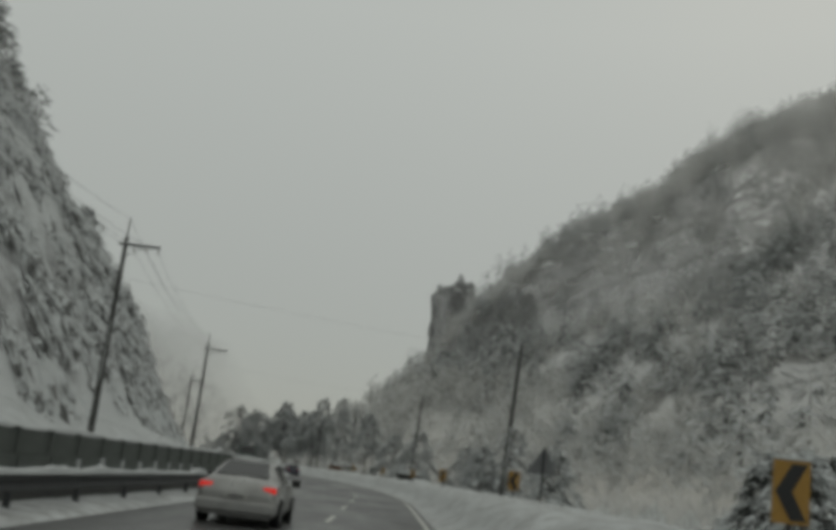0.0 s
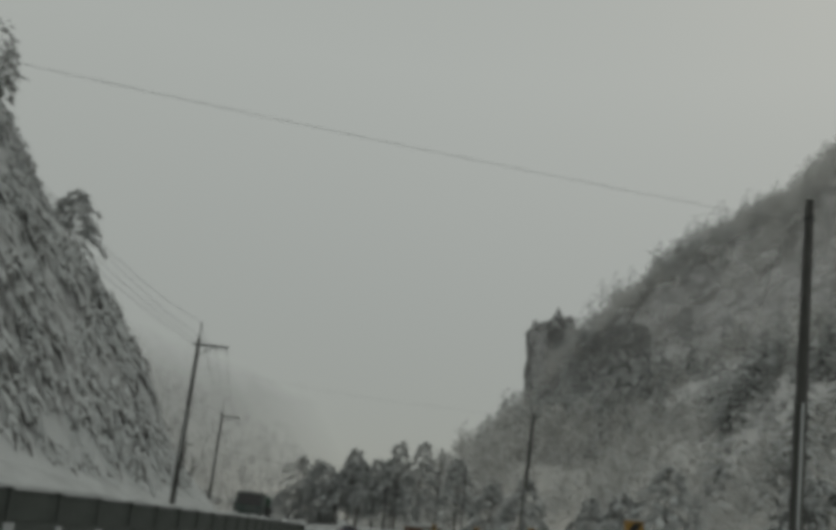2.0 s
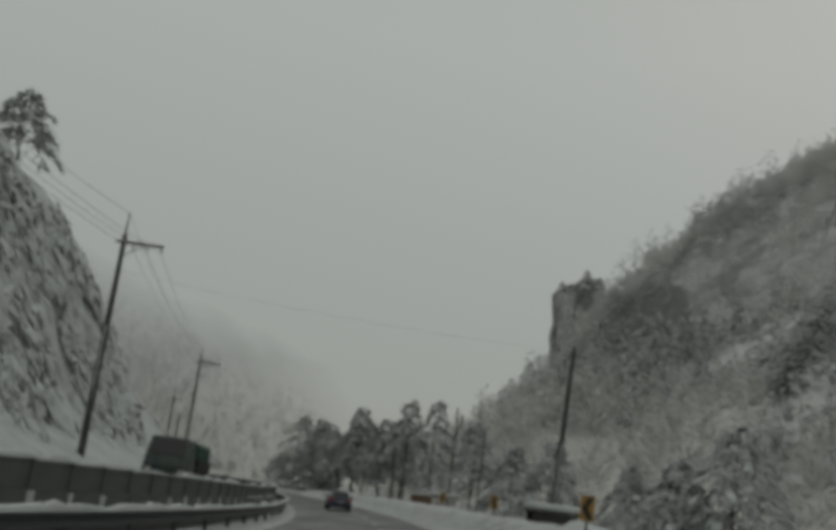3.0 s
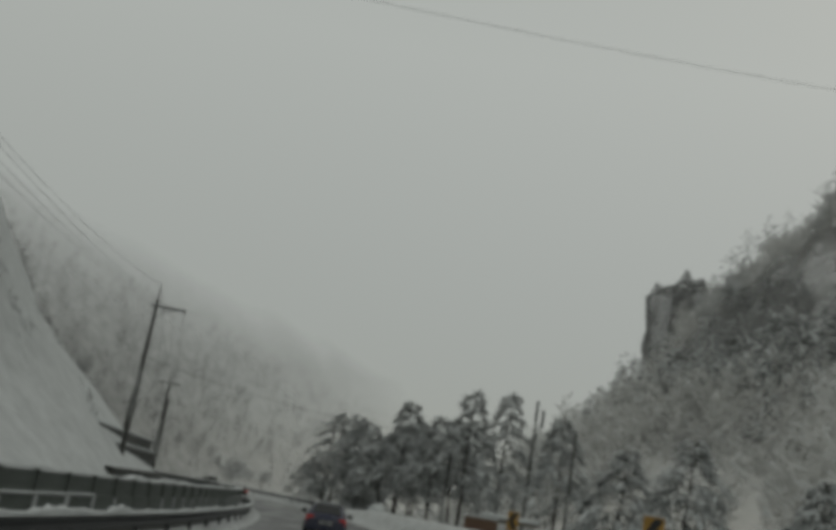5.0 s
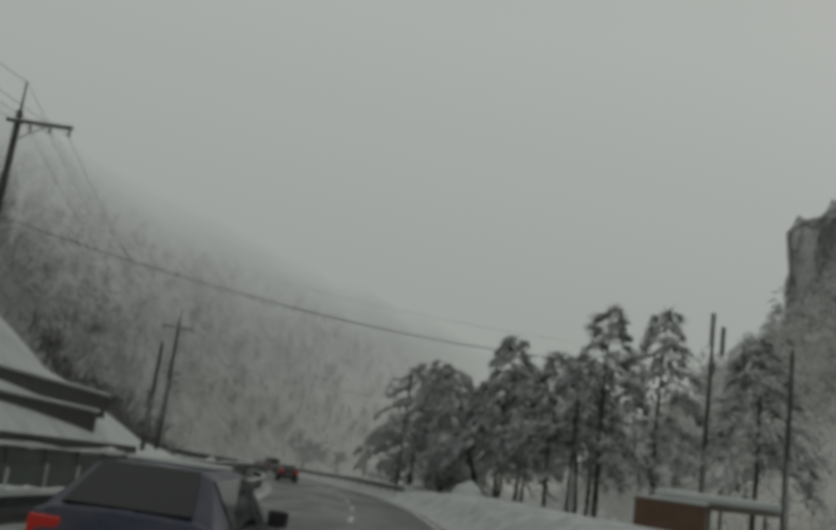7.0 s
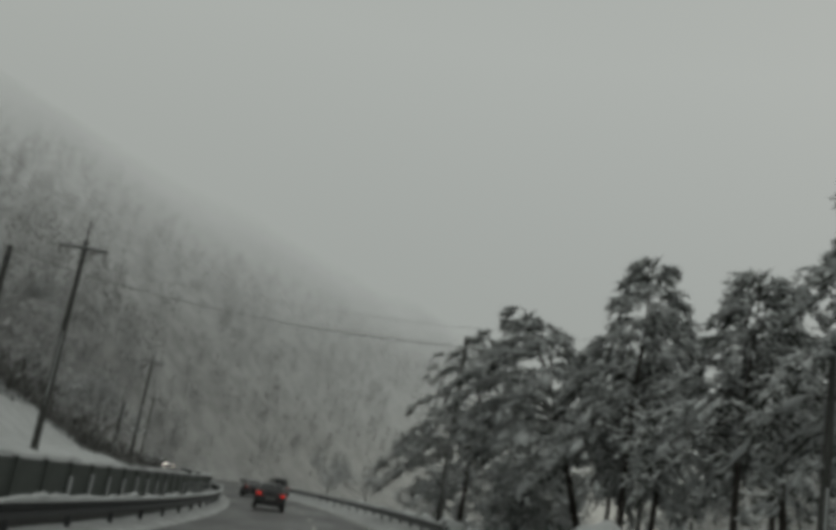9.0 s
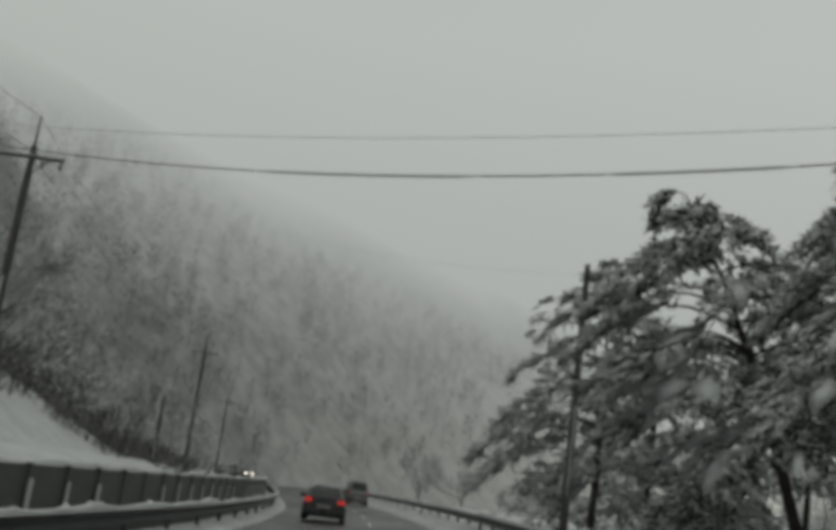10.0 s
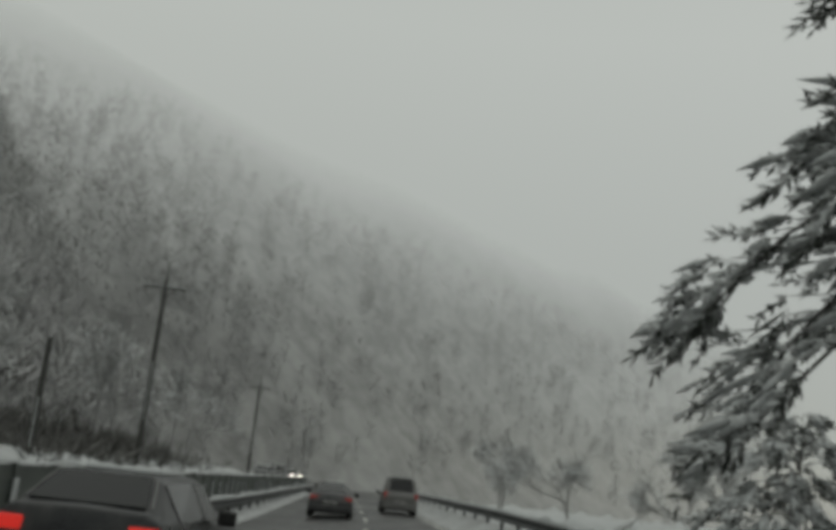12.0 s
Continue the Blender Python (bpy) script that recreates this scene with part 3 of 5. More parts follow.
def slab(points, y0, y1):
    """A flat plate from points (x, z), between y0 and y1."""
    bm = bmesh.new()
    front, back = [bm.verts.new((x, y0, z)) for x, z in points], [bm.verts.new((x, y1, z)) for x, z in points]
    bm.faces.new(front)
    bm.faces.new(back[::-1])
    for i in range(len(points)):
        j = (i + 1) % len(points)
        bm.faces.new((front[j], front[i], back[i], back[j]))
    bmesh.ops.recalc_face_normals(bm, faces=bm.faces[:])
    return bm


def chevron_sign(s, u, z, size, turn=0.0):
    root = tagged(new("chevron_sign"), "yellow chevron bend sign with black arrow in snow", "road sign", "bend chevron signs")
    part("post", rods(((0, 0, -1.4), (0, 0, size * 1.1), 0.035)), M_STEEL, root)
    w, h = size * 0.25, size * 0.44
    part("plate", slab([(-w, 0.25), (w, 0.25), (w, 0.25 + 2 * h), (-w, 0.25 + 2 * h)], -0.06, -0.04), M_YELLOW, root)
    m = 0.25 + h
    part("arrow", slab([(0.85 * w, 0.29), (0.05 * w, m), (0.85 * w, 0.21 + 2 * h), (0.0, 0.21 + 2 * h), (-0.85 * w, m), (0.0, 0.29)], -0.068, -0.062), M_BLACK, root, "black chevron pointing left")
    part("plate_snow", boxed(-w, w, -0.075, -0.02, 0.25 + 2 * h, 0.30 + 2 * h, bevel=0.018), M_SNOW, root, "snow ridge on the plate")
    root.matrix_basis = road_place(s, u, z, turn)
    return root


for s, u, turn in ((11.8, 4.8, -14), (40.1, 5.2, -14), (61.6, 3.75, -14), (82.2, 3.7, -10), (112.0, 5.1, -10), (131.0, 5.0, -12)):
    chevron_sign(s, u, 1.25, 0.72 if s == 82.2 else 0.84, turn)

tri_sign = tagged(new("warning_sign"), "grey back of a triangular warning sign on a dark post", "road sign")
part("post", rods(((0, 0, -1.6), (0, 0, 1.98), 0.04)), M_IRON, tri_sign)
part("plate", slab([(-0.52, 1.0), (0.52, 1.0), (0.57, 1.07), (0.05, 1.92), (-0.05, 1.92), (-0.57, 1.07)], 0.05, 0.08), M_BACK, tri_sign)
part("bracket", boxed(-0.05, 0.05, 0.03, 0.052, 1.15, 1.75, bevel=0.005), M_STEEL, tri_sign)
tri_sign.matrix_basis = road_place(35.6, 5.6, 1.15, 8)

board = tagged(new("roadside_board"), "rust-brown board on short posts behind the snow bank", "board")
part("plate", boxed(-1.1, 1.1, -0.05, 0.05, 0.5, 1.75, bevel=0.02), M_BROWN, board)
for x in (-0.8, 0.8):
    part("leg", boxed(x - 0.05, x + 0.05, 0.05, 0.15, -0.8, 1.7, bevel=0.01), M_IRON, board)
part("board_snow", boxed(-1.12, 1.12, -0.09, 0.09, 1.75, 1.85, bevel=0.035), M_SNOW, board, "snow ridge")
board.matrix_basis = road_place(156, 8.2, 0.2)

shed = tagged(new("roadside_shed"), "low dark wooden shed under a thick rounded snow cap", "shed")
M_SHED = plain("dark_wet_timber", (0.06, 0.058, 0.052), 0.8, 0, 0.4, 3.0, 0.01)
for x in (-1.0, 1.0):
    for y in (-0.6, 0.6):
        part("shed_post", boxed(x - 0.06, x + 0.06, y - 0.06, y + 0.06, -0.4, 1.62, bevel=0.01), M_SHED, shed)
for k in range(6):
    part("board", boxed(-0.94, 0.94, -0.62, -0.58, 0.16 + 0.24 * k, 0.38 + 0.24 * k, bevel=0.01), M_SHED, shed)
part("back_wall", boxed(-0.94, 0.94, 0.56, 0.6, 0.1, 1.6, bevel=0.01), M_SHED, shed)
part("roof", boxed(-1.2, 1.2, -0.8, 0.8, 1.62, 1.70, bevel=0.015), M_SHED, shed)
part("roof_snow", boxed(-1.22, 1.22, -0.82, 0.82, 1.69, 2.03, bevel=0.15), M_SNOW, shed, "thick rounded snow", smooth=True)
shed.matrix_basis = road_place(104.0, 6.6, 0.05, 6)

stall = tagged(new("vendor_stall"), "small wooden roadside stall under a snow-laden roof", "stall")
M_PLANK = plain("weathered_plank", (0.13, 0.115, 0.09), 0.85, 0, 0.35, 3.0)
for x in (-1.5, 0, 1.5):
    for y in (-1.0, 1.0):
        part("stall_post", boxed(x - 0.05, x + 0.05, y - 0.05, y + 0.05, -0.8, 1.9, bevel=0.008), M_PLANK, stall)
part("counter", boxed(-1.6, 1.6, -1.1, -0.9, 0.2, 0.85, bevel=0.01), M_PLANK, stall)
part("roof", slab([(-1.9, 1.85), (1.9, 1.95), (1.9, 2.05), (0, 2.3), (-1.9, 1.95)], -1.4, 1.4), M_PLANK, stall)
bm = boxed(-1.95, 1.95, -1.45, 1.45, 2.08, 2.42, bevel=0.14)
part("roof_snow", bm, M_SNOW, stall, "thick rounded snow", smooth=True)
stall.matrix_basis = road_place(161, 11.3, 0.0, -8)

kerb = swept("kerb_wall", M_WET_SHADE, np.arange(148, 188, 1.0), [(-14.3, 0.3), (-14.3, 1.24), (-13.95, 1.24), (-13.9, 0.4)][::-1], False)
tagged(new("kerb_wall", kerb), "low dark wet concrete wall at the snow slope's foot", "low wall", kind="structure")

# two-tier retaining wall at the foot of the spur
for half, z0, at, turn in ((11.5, 3.0, (170.5, -16.7), -4), (8.5, 1.95, (169.5, -15.8), -3)):
    tier = tagged(new("retaining_wall"), "dark wet concrete retaining wall tier under snow", "retaining wall", "stepped retaining walls")
    part("face", boxed(-0.5, 0.4, -half, half, -0.5, 0.72, bevel=0.04), M_WET_SHADE, tier)
    part("ledge_snow", boxed(-0.9, 0.46, -half - 0.1, half + 0.1, 0.72, 0.90, bevel=0.08), M_SNOW, tier, "snow layer", smooth=True)
    tier.matrix_basis = road_place(*at, z0, turn)


def snow_heap(s, u, z, wide, high, seed):
    """A rounded mound where snow has buried a stump or bush."""
    bm = bmesh.new()
    bmesh.ops.create_uvsphere(bm, u_segments=22, v_segments=14, radius=1.0)
    rng = np.random.RandomState(seed)
    ph = rng.uniform(0, 6, 6)
    for v in bm.verts:
        k = 1 + 0.10 * math.sin(v.co.x * 3 + ph[0]) * math.sin(v.co.y * 2.6 + ph[1]) + 0.05 * math.sin(v.co.x * 7 + ph[2]) * math.sin(v.co.z * 6 + ph[3])
        v.co = Vector((v.co.x * wide * k, v.co.y * wide * k * 0.9, max(v.co.z, -0.4) * high * k))
    ob = part("snow_heap", bm, M_SNOW, None, smooth=True)
    tagged(ob, "rounded heap of fresh snow over a buried shrub", "snow heap", "snow heaps on the verge")
    ob.matrix_basis = road_place(s, u, z)
    return ob


for s, u, z, wide, high, seed in ((183.0, 5.4, 0.9, 0.85, 1.0, 1), (95.0, 6.2, 0.55, 1.3, 0.9, 2), (150.0, 8.5, 0.2, 1.1, 0.8, 3), (207.0, 5.2, 0.4, 0.9, 0.75, 4), (242.0, 5.8, 0.3, 1.0, 0.8, 5)):
    snow_heap(s, u, z, wide, high, seed)


# ---- the crag on the ridge ----


def crag(name, label, cx, cy, z0, rx, ry, top, seed, rough=1.0):
    """A sheer-sided rock with upright flutes; top(x, y) gives the height of its broken top."""
    rings, sides = 22, 56
    a = np.linspace(0, 2 * math.pi, sides, endpoint=False)
    square = 1 / np.maximum(np.abs(np.cos(a)), np.abs(np.sin(a))) ** 0.35
    verts = []
    for k in range(rings + 1):
        f = min(1.0, k / (rings - 1))
        wide = 1.16 - 0.16 * f ** 0.7 - (0.10 if k == rings - 1 else 0.6 if k == rings else 0)
        flutes = 1 + rough * (0.10 * rough_noise(a * 3, np.full(sides, f * 2.5), 2.0, seed) + 0.07 * rough_noise(a * 10, np.full(sides, f * 7), 2.0, seed + 1))
        x, y = cx + rx * square * wide * flutes * np.cos(a), cy + ry * square * wide * flutes * np.sin(a)
        z1 = top(x, y) + rough * 0.9 * rough_noise(x, y, 5.0, seed + 2, 2)
        verts.append(np.stack((x, y, z0 + (z1 - z0) * f), 1))
    verts = np.concatenate(verts + [np.array([[cx, cy, float(top(cx, cy))]])])
    last = len(verts) - 1
    quads = [(k * sides + i, k * sides + (i + 1) % sides, (k + 1) * sides + (i + 1) % sides, (k + 1) * sides + i) for k in range(rings) for i in range(sides)]
    tris = np.array([t for p in quads for t in ((p[0], p[1], p[2]), (p[0], p[2], p[3]))] + [(rings * sides + i, rings * sides + (i + 1) % sides, last) for i in range(sides)])
    return tagged(new(name, fast_mesh(name, verts, tris, M_CLIFF, False)), label, "cliff", "rocks on the ridge")


crag("rock_tower", "sheer grey rock tower dusted with snow on the ridge", 17.5, 350.0, 26, 7.2, 12.0, lambda x, y: np.clip(64.5 + 0.36 * (y - 339) + 0.3 * (x - 12), 61, 72), 31, 1.7)
crag("rock_tower", "narrow rock fin standing on the snowy tower", 18.9, 355.0, 55, 2.6, 4.6, lambda x, y: 76.2 - 1.9 * np.abs(x - 19.4) + 0.25 * (y - 355), 32, 1.0)
crag("rock_tower", "broad snow-streaked rock buttress on the wooded ridge", 33.0, 318.0, 24, 9, 20, lambda x, y: 60.5 + 0.25 * (x - 33), 33)


# ---- trees ----
OCT_V = np.array(((0, 0, 0), (0.5, 1, 0), (0.5, 0, 1), (0.5, -1, 0), (0.5, 0, -1), (1, 0, 0)), float)
OCT_F = np.array(((0, 1, 2), (0, 2, 3), (0, 3, 4), (0, 4, 1), (5, 2, 1), (5, 3, 2), (5, 4, 3), (5, 1, 4)))


TRI_V = np.array(((0, 0, 0), (0.45, 1, -0.5), (0.45, -1, -0.5), (0.45, 0, 1), (1, 0, 0)), float)
TRI_F = np.array(((0, 2, 1), (0, 3, 2), (0, 1, 3), (4, 1, 2), (4, 2, 3), (4, 3, 1)))


def spindles(start, way, wide, thick, solid=(OCT_V, OCT_F)):
    """Slim tufts from start along way; wide across, thick up and down."""
    shape, sides = solid
    start, way = np.asarray(start, float), np.asarray(way, float)
    n = len(start)
    length = np.linalg.norm(way, axis=1, keepdims=True)
    side = np.cross(way, (0, 0, 1.0))
    side /= np.maximum(np.linalg.norm(side, axis=1, keepdims=True), 1e-6)
    up = np.cross(side, way / np.maximum(length, 1e-6))
    wide, thick = np.broadcast_to(wide, n)[:, None, None], np.broadcast_to(thick, n)[:, None, None]
    v = (start[:, None] + shape[None, :, 0, None] * way[:, None] + shape[None, :, 1, None] * side[:, None] * wide + shape[None, :, 2, None] * up[:, None] * thick)
    f = sides[None] + len(shape) * np.arange(n)[:, None, None]
    return v.reshape(-1, 3), f.reshape(-1, 3)


M_PINE = foliage_material("snowy_pine_needles", (0.046, 0.052, 0.045), (0.085, 0.09, 0.078), 1.52, patch=2.1, even=0.3)
# needles much paler than the roadside pines': distance haze put into the base colour
M_FAR_PINE = foliage_material("hazed_snowy_pine", (0.22, 0.23, 0.22), (0.36, 0.365, 0.355), 1.05, -100, 108, 0.97)
# rimed twigs, paled further and faded by alpha to imitate haze
M_FROST = foliage_material("hazed_frosted_twigs", (0.56, 0.555, 0.54), (0.80, 0.795, 0.775), 1.25, -180, 135, 0.97)
M_FROST_FAR = foliage_material("far_hazed_twigs", (0.46, 0.463, 0.46), (0.60, 0.60, 0.595), 1.5, -14, 70, 1.0, 0.14, 280.0, 420.0)
M_BRUSH = foliage_material("dark_brush", (0.05, 0.05, 0.045), (0.19, 0.187, 0.178), 1.45)
# scrub turns see-through with height to imitate haze
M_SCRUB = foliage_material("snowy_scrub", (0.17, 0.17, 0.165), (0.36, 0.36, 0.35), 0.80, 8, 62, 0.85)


def pine(s, u, z, high, base, radius, seed, lean=(0.15, 0.1), count=26, clubs=20, needles=9, fine=0.045, size=1.0, droop=0.42, girth=1.0, round_top=1.35, tuft=1.0, pads=3, boughs=(), label="snow-laden pine with drooping boughs and a dark bare trunk"):
    """A roadside pine: a trunk with bare limbs, boughs hung with club-shaped tufts of needles, and snow lying on them. lean: how far the top stands off to the right and along the road. boughs: long ones of their own, as height, degrees and reach."""
    rng = np.random.RandomState(seed)
    root = tagged(new("pine_tree"), label, "pine tree", "snow-laden roadside pines")
    up = np.array((0.0, 0.0, 1.0))
    bend = lambda h: np.array((lean[0] * (max(h, 0) / high) ** 1.3 + 0.12 * math.sin(h / high * 5 + seed), lean[1] * (max(h, 0) / high) ** 1.3, h))
    bm, steps = bmesh.new(), 10
    r = (0.0125 * high + 0.03) * girth
    for k in range(steps):
        h0, h1 = -1.0 + (high + 0.7) * k / steps, -1.0 + (high + 0.7) * (k + 1) / steps
        rod(bm, bend(h0), bend(h1), r * (1 - 0.92 * k / steps), r * (1 - 0.92 * (k + 1) / steps), sides=9)
    start, way, wide, thick = [], [], [], []
    lump, lump_way, lump_wide, lump_thick = [], [], [], []
    limbs = []
    for k in range(count):
        f = ((k + rng.uniform(0.2, 0.8)) / count) ** 0.88
        limbs.append((base + (high - base) * f * 0.97, k * 2.4 + seed + rng.uniform(-0.4, 0.4), radius * (1 - 0.90 * f ** round_top) * (0.80 + 0.20 * min(1, f * 4)) * rng.uniform(0.66, 1.12)))
    for k, (h, a, reach) in enumerate(limbs + [(h, radians(a), r) for h, a, r in boughs]):
        own = k >= len(limbs)
        f = (h - base) / (high - base)
        out = np.array((math.cos(a), math.sin(a), 0.0))
        side = np.array((-out[1], out[0], 0.0))
        fall, rise = (0.42, 0.18) if own else (droop * rng.uniform(0.6, 1.35) * (1 - 0.45 * f), rng.uniform(0.12, 0.26))
        root_at = bend(h)
        arch = lambda t: root_at + out * reach * t + up * reach * (rise * math.sin(t * 2.5) - fall * t ** 2.2) + side * reach * 0.05 * math.sin(t * 5 + k)
        line = np.array([arch(t) for t in np.linspace(0, 1, 7)])
        for i in range(6):
            rod(bm, line[i], line[i + 1], 0.012 + 0.010 * reach * (1 - i / 6), 0.012 + 0.010 * reach * (1 - (i + 1) / 6), sides=5, caps=False)
        n = max(5, int(clubs * (0.35 + 0.65 * reach / radius)))
        t = 0.30 + 0.70 * rng.beta(1.5, 0.85, n)
        i = np.minimum((t * 6).astype(int), 5)
        p = line[i] + (line[i + 1] - line[i]) * (t * 6 - i)[:, None]
        off = rng.uniform(-1, 1, n)
        spread = (0.07 + 0.27 * np.sin(np.minimum(t, 0.97) * math.pi)) * reach * off
        q = p + side * spread[:, None] + out * (0.5 * np.abs(spread))[:, None] - up * (0.22 * np.abs(spread) + rng.uniform(0.0, 0.12, n))[:, None]
        # side twigs from the bough to each tuft
        start.append(p), way.append((q - p) * 1.25), wide.append(np.full(n, 0.016)), thick.append(np.full(n, 0.016))
        d = out * rng.uniform(0.35, 0.9, n)[:, None] + side * (off * 0.7)[:, None] - up * (rng.uniform(0.0, 0.75, n) * (0.35 + 0.75 * t))[:, None]
        length = rng.uniform(0.38, 0.75, n) * size
        d /= np.linalg.norm(d, axis=1, keepdims=True)
        g = np.tile(np.linspace(0, 0.85, needles), (n, 1))
        at = q[:, None] + (d * length[:, None])[:, None] * g[..., None] - up * (0.20 * length[:, None, None] * (g ** 2)[..., None])
        prick = rng.normal(0, 1, (n, needles, 3))
        prick /= np.linalg.norm(prick, axis=2, keepdims=True)
        w = (d[:, None] * 0.72 + prick * 0.70) * (rng.uniform(0.15, 0.28, (n, needles)) * size * tuft)[..., None]
        start.append(at.reshape(-1, 3)), way.append(w.reshape(-1, 3))
        wide.append(rng.uniform(0.7, 1.3, n * needles) * fine), thick.append(rng.uniform(0.6, 1.1, n * needles) * fine)
        for _ in range(2):
            keep = rng.rand(n) < 0.46
            m = int(keep.sum())
            lump.append((q + up * (0.07 * size) + rng.normal(0, 0.07, (n, 3)) * size)[keep])
            lump_way.append((d * length[:, None] * rng.uniform(0.6, 1.1, n)[:, None] - up * 0.03)[keep])
            lump_wide.append(rng.uniform(0.05, 0.14, m) * size), lump_thick.append(rng.uniform(0.035, 0.075, m) * size)
        # long pads of snow bending down with the bough
        if reach > 1.0 and not own and pads:
            m = pads
            t = rng.uniform(0.38, 0.8, m)
            spread = rng.uniform(-0.16, 0.16, m) * reach
            p = np.array([arch(v) for v in t]) + side * spread[:, None] + up * (0.10 * size)
            q = np.array([arch(min(1.0, v + 0.26)) for v in t]) + side * (1.5 * spread)[:, None] + up * (0.02 * size)
            lump.append(p), lump_way.append(q - p)
            lump_wide.append(rng.uniform(0.14, 0.36, m) * reach / 3), lump_thick.append(rng.uniform(0.06, 0.12, m) * reach / 3)
    tip = bend(high - 0.6)
    shoot = np.array([(math.cos(k * 2.4) * 0.4, math.sin(k * 2.4) * 0.4, 0.5 - 0.03 * k) for k in range(14)])
    start.append(np.tile(tip, (14, 1)) - up * np.linspace(0, 0.9, 14)[:, None]), way.append(shoot * size), wide.append(np.full(14, 0.06)), thick.append(np.full(14, 0.06))
    part("trunk", bm, M_BARK, root, "dark wet trunk with bare limbs", smooth=True)
    v, f = spindles(*(np.concatenate(c) for c in (start, way, wide, thick)), (TRI_V, TRI_F))
    tagged(part("crown", fast_mesh("crown", v, f, M_PINE), M_PINE, root, "dark needle tufts under snow"), kind="stuff")
    v, f = spindles(*(np.concatenate(c) for c in (lump, lump_way, lump_wide, lump_thick)))
    tagged(part("snow_load", fast_mesh("snow_load", v, f, M_SNOW, True), M_SNOW, root, "pads of snow on the boughs"), kind="stuff")
    root.matrix_basis = road_place(s, u, z)
    return root


# long boughs that hang out over the road, by the tree's seed
OWN_BOUGHS = {4: ((8.2, 185, 4.0), (7.0, 160, 4.4), (9.3, 205, 3.4), (6.6, 205, 4.0)),
              5: ((5.5, 158, 5.15), (4.1, 178, 4.85), (6.6, 177, 4.2), (11.0, 119, 4.2), (5.0, 140, 5.2), (6.0, 195, 4.4))}
# the row beside the road: s, u, height, height of the lowest boughs, reach, seed, lean
for s, u, high, base, radius, seed, lean in (
        (186.5, 13.9, 15.0, 4.6, 4.4, 1, 0.3), (187.5, 18.0, 15.6, 5.0, 4.4, 2, 0.2), (198.5, 10.5, 14.0, 4.8, 4.4, 3, 0.1), (203.5, 10.75, 11.8, 3.8, 5.4, 4, -4.4),
        (216.5, 7.4, 13.0, 2.6, 4.7, 5, -0.2), (215.0, 15.3, 13.0, 4.4, 4.4, 6, 0.2), (205.0, 19.8, 14.0, 5.0, 4.4, 7, 0.2), (195.0, 15.4, 12.8, 5.0, 4.0, 8, -0.3),
        (192.5, 12.5, 12.4, 5.0, 3.8, 9, 0.2), (219.0, 19.0, 13.5, 4.6, 4.4, 11, 0.2), (180.0, 21.0, 13.0, 5.0, 4.0, 12, 0.1), (202.5, 13.25, 12.6, 5.2, 3.4, 17, 0.1), (220.5, 10.8, 11.8, 2.2, 4.6, 16, 0.2)):
    close, hung = seed in (3, 4, 5), seed in OWN_BOUGHS
    pine(s, u, -0.45, high, base, radius if hung or seed == 16 else radius * 1.2, seed, (lean, 0.3), count=40, clubs=42 if seed == 4 else 40 if close else 23,
         needles=27 if seed == 5 else 14 if close else 7, fine=0.021 if seed == 5 else 0.036 if close else 0.066, size=0.92 if seed == 5 else 1.0 if close else 1.15,
         droop=0.42 if hung else 0.62, girth=1.35 if seed == 4 else 1.0, round_top=2.0 if hung else 1.6 if seed in (6, 11, 16) else 0.95,
         tuft=0.75 if seed == 5 else 1.0, pads=0 if seed == 5 else 3, boughs=OWN_BOUGHS.get(seed, ()))
for s, u, high, base, radius, seed in ((234.0, 9.5, 5.2, 0.6, 3.0, 10), (231.0, 13.0, 6.4, 0.8, 3.6, 14), (209.5, 9.9, 5.0, 0.8, 3.2, 13), (204.0, 7.6, 4.0, 0.8, 2.2, 15), (226.0, 15.5, 6.6, 1.2, 3.0, 18),
                                       (122.0, 23.2, 10.0, 1.8, 5.8, 21), (124.5, 20.2, 7.4, 1.4, 4.2, 30), (151.0, 19.6, 9.6, 2.2, 4.4, 22), (78.0, 14.0, 6.0, 1.4, 3.0, 23), (147.0, 26.0, 8.0, 1.6, 3.6, 24), (157.0, 17.6, 8.9, 1.8, 4.2, 29)):
    big = high > 7
    pine(s, u, -0.6, high, base, radius, seed, count=36 if big else 28, clubs=28 if big else 22, needles=7, fine=0.058 if big else 0.052, pads=5 if big else 3, droop=0.58, label="spreading young pine bowed down with snow")
spot = lambda s, u: float(height_of(*xy(s, u))[0][0]) - 0.5
pine(150.6, -35.0, spot(150.6, -35.0), 34.2 - spot(150.6, -35.0), 2.2, 4.6, 27, count=36, clubs=28, needles=8, fine=0.05, label="spreading snowy pine on the lip of the spur")
pine(154.0, -46.0, spot(154.0, -46.0), 51.0 - spot(154.0, -46.0), 1.5, 3.6, 28, count=64, clubs=18, needles=8, fine=0.06, round_top=0.95, droop=0.5, label="tall slender fir on the spur under snow")
pine(22.5, 9.2, -0.6, 3.9, 0.3, 2.6, 25, count=30, clubs=30, needles=12, fine=0.034, size=0.8, droop=0.5, label="low young pine bowed under snow behind the bank")
pine(30.0, 13.5, -0.8, 4.6, 0.3, 3.0, 26, count=30, clubs=30, needles=12, fine=0.036, size=0.8, droop=0.5, label="low young pine bowed under snow behind the bank")


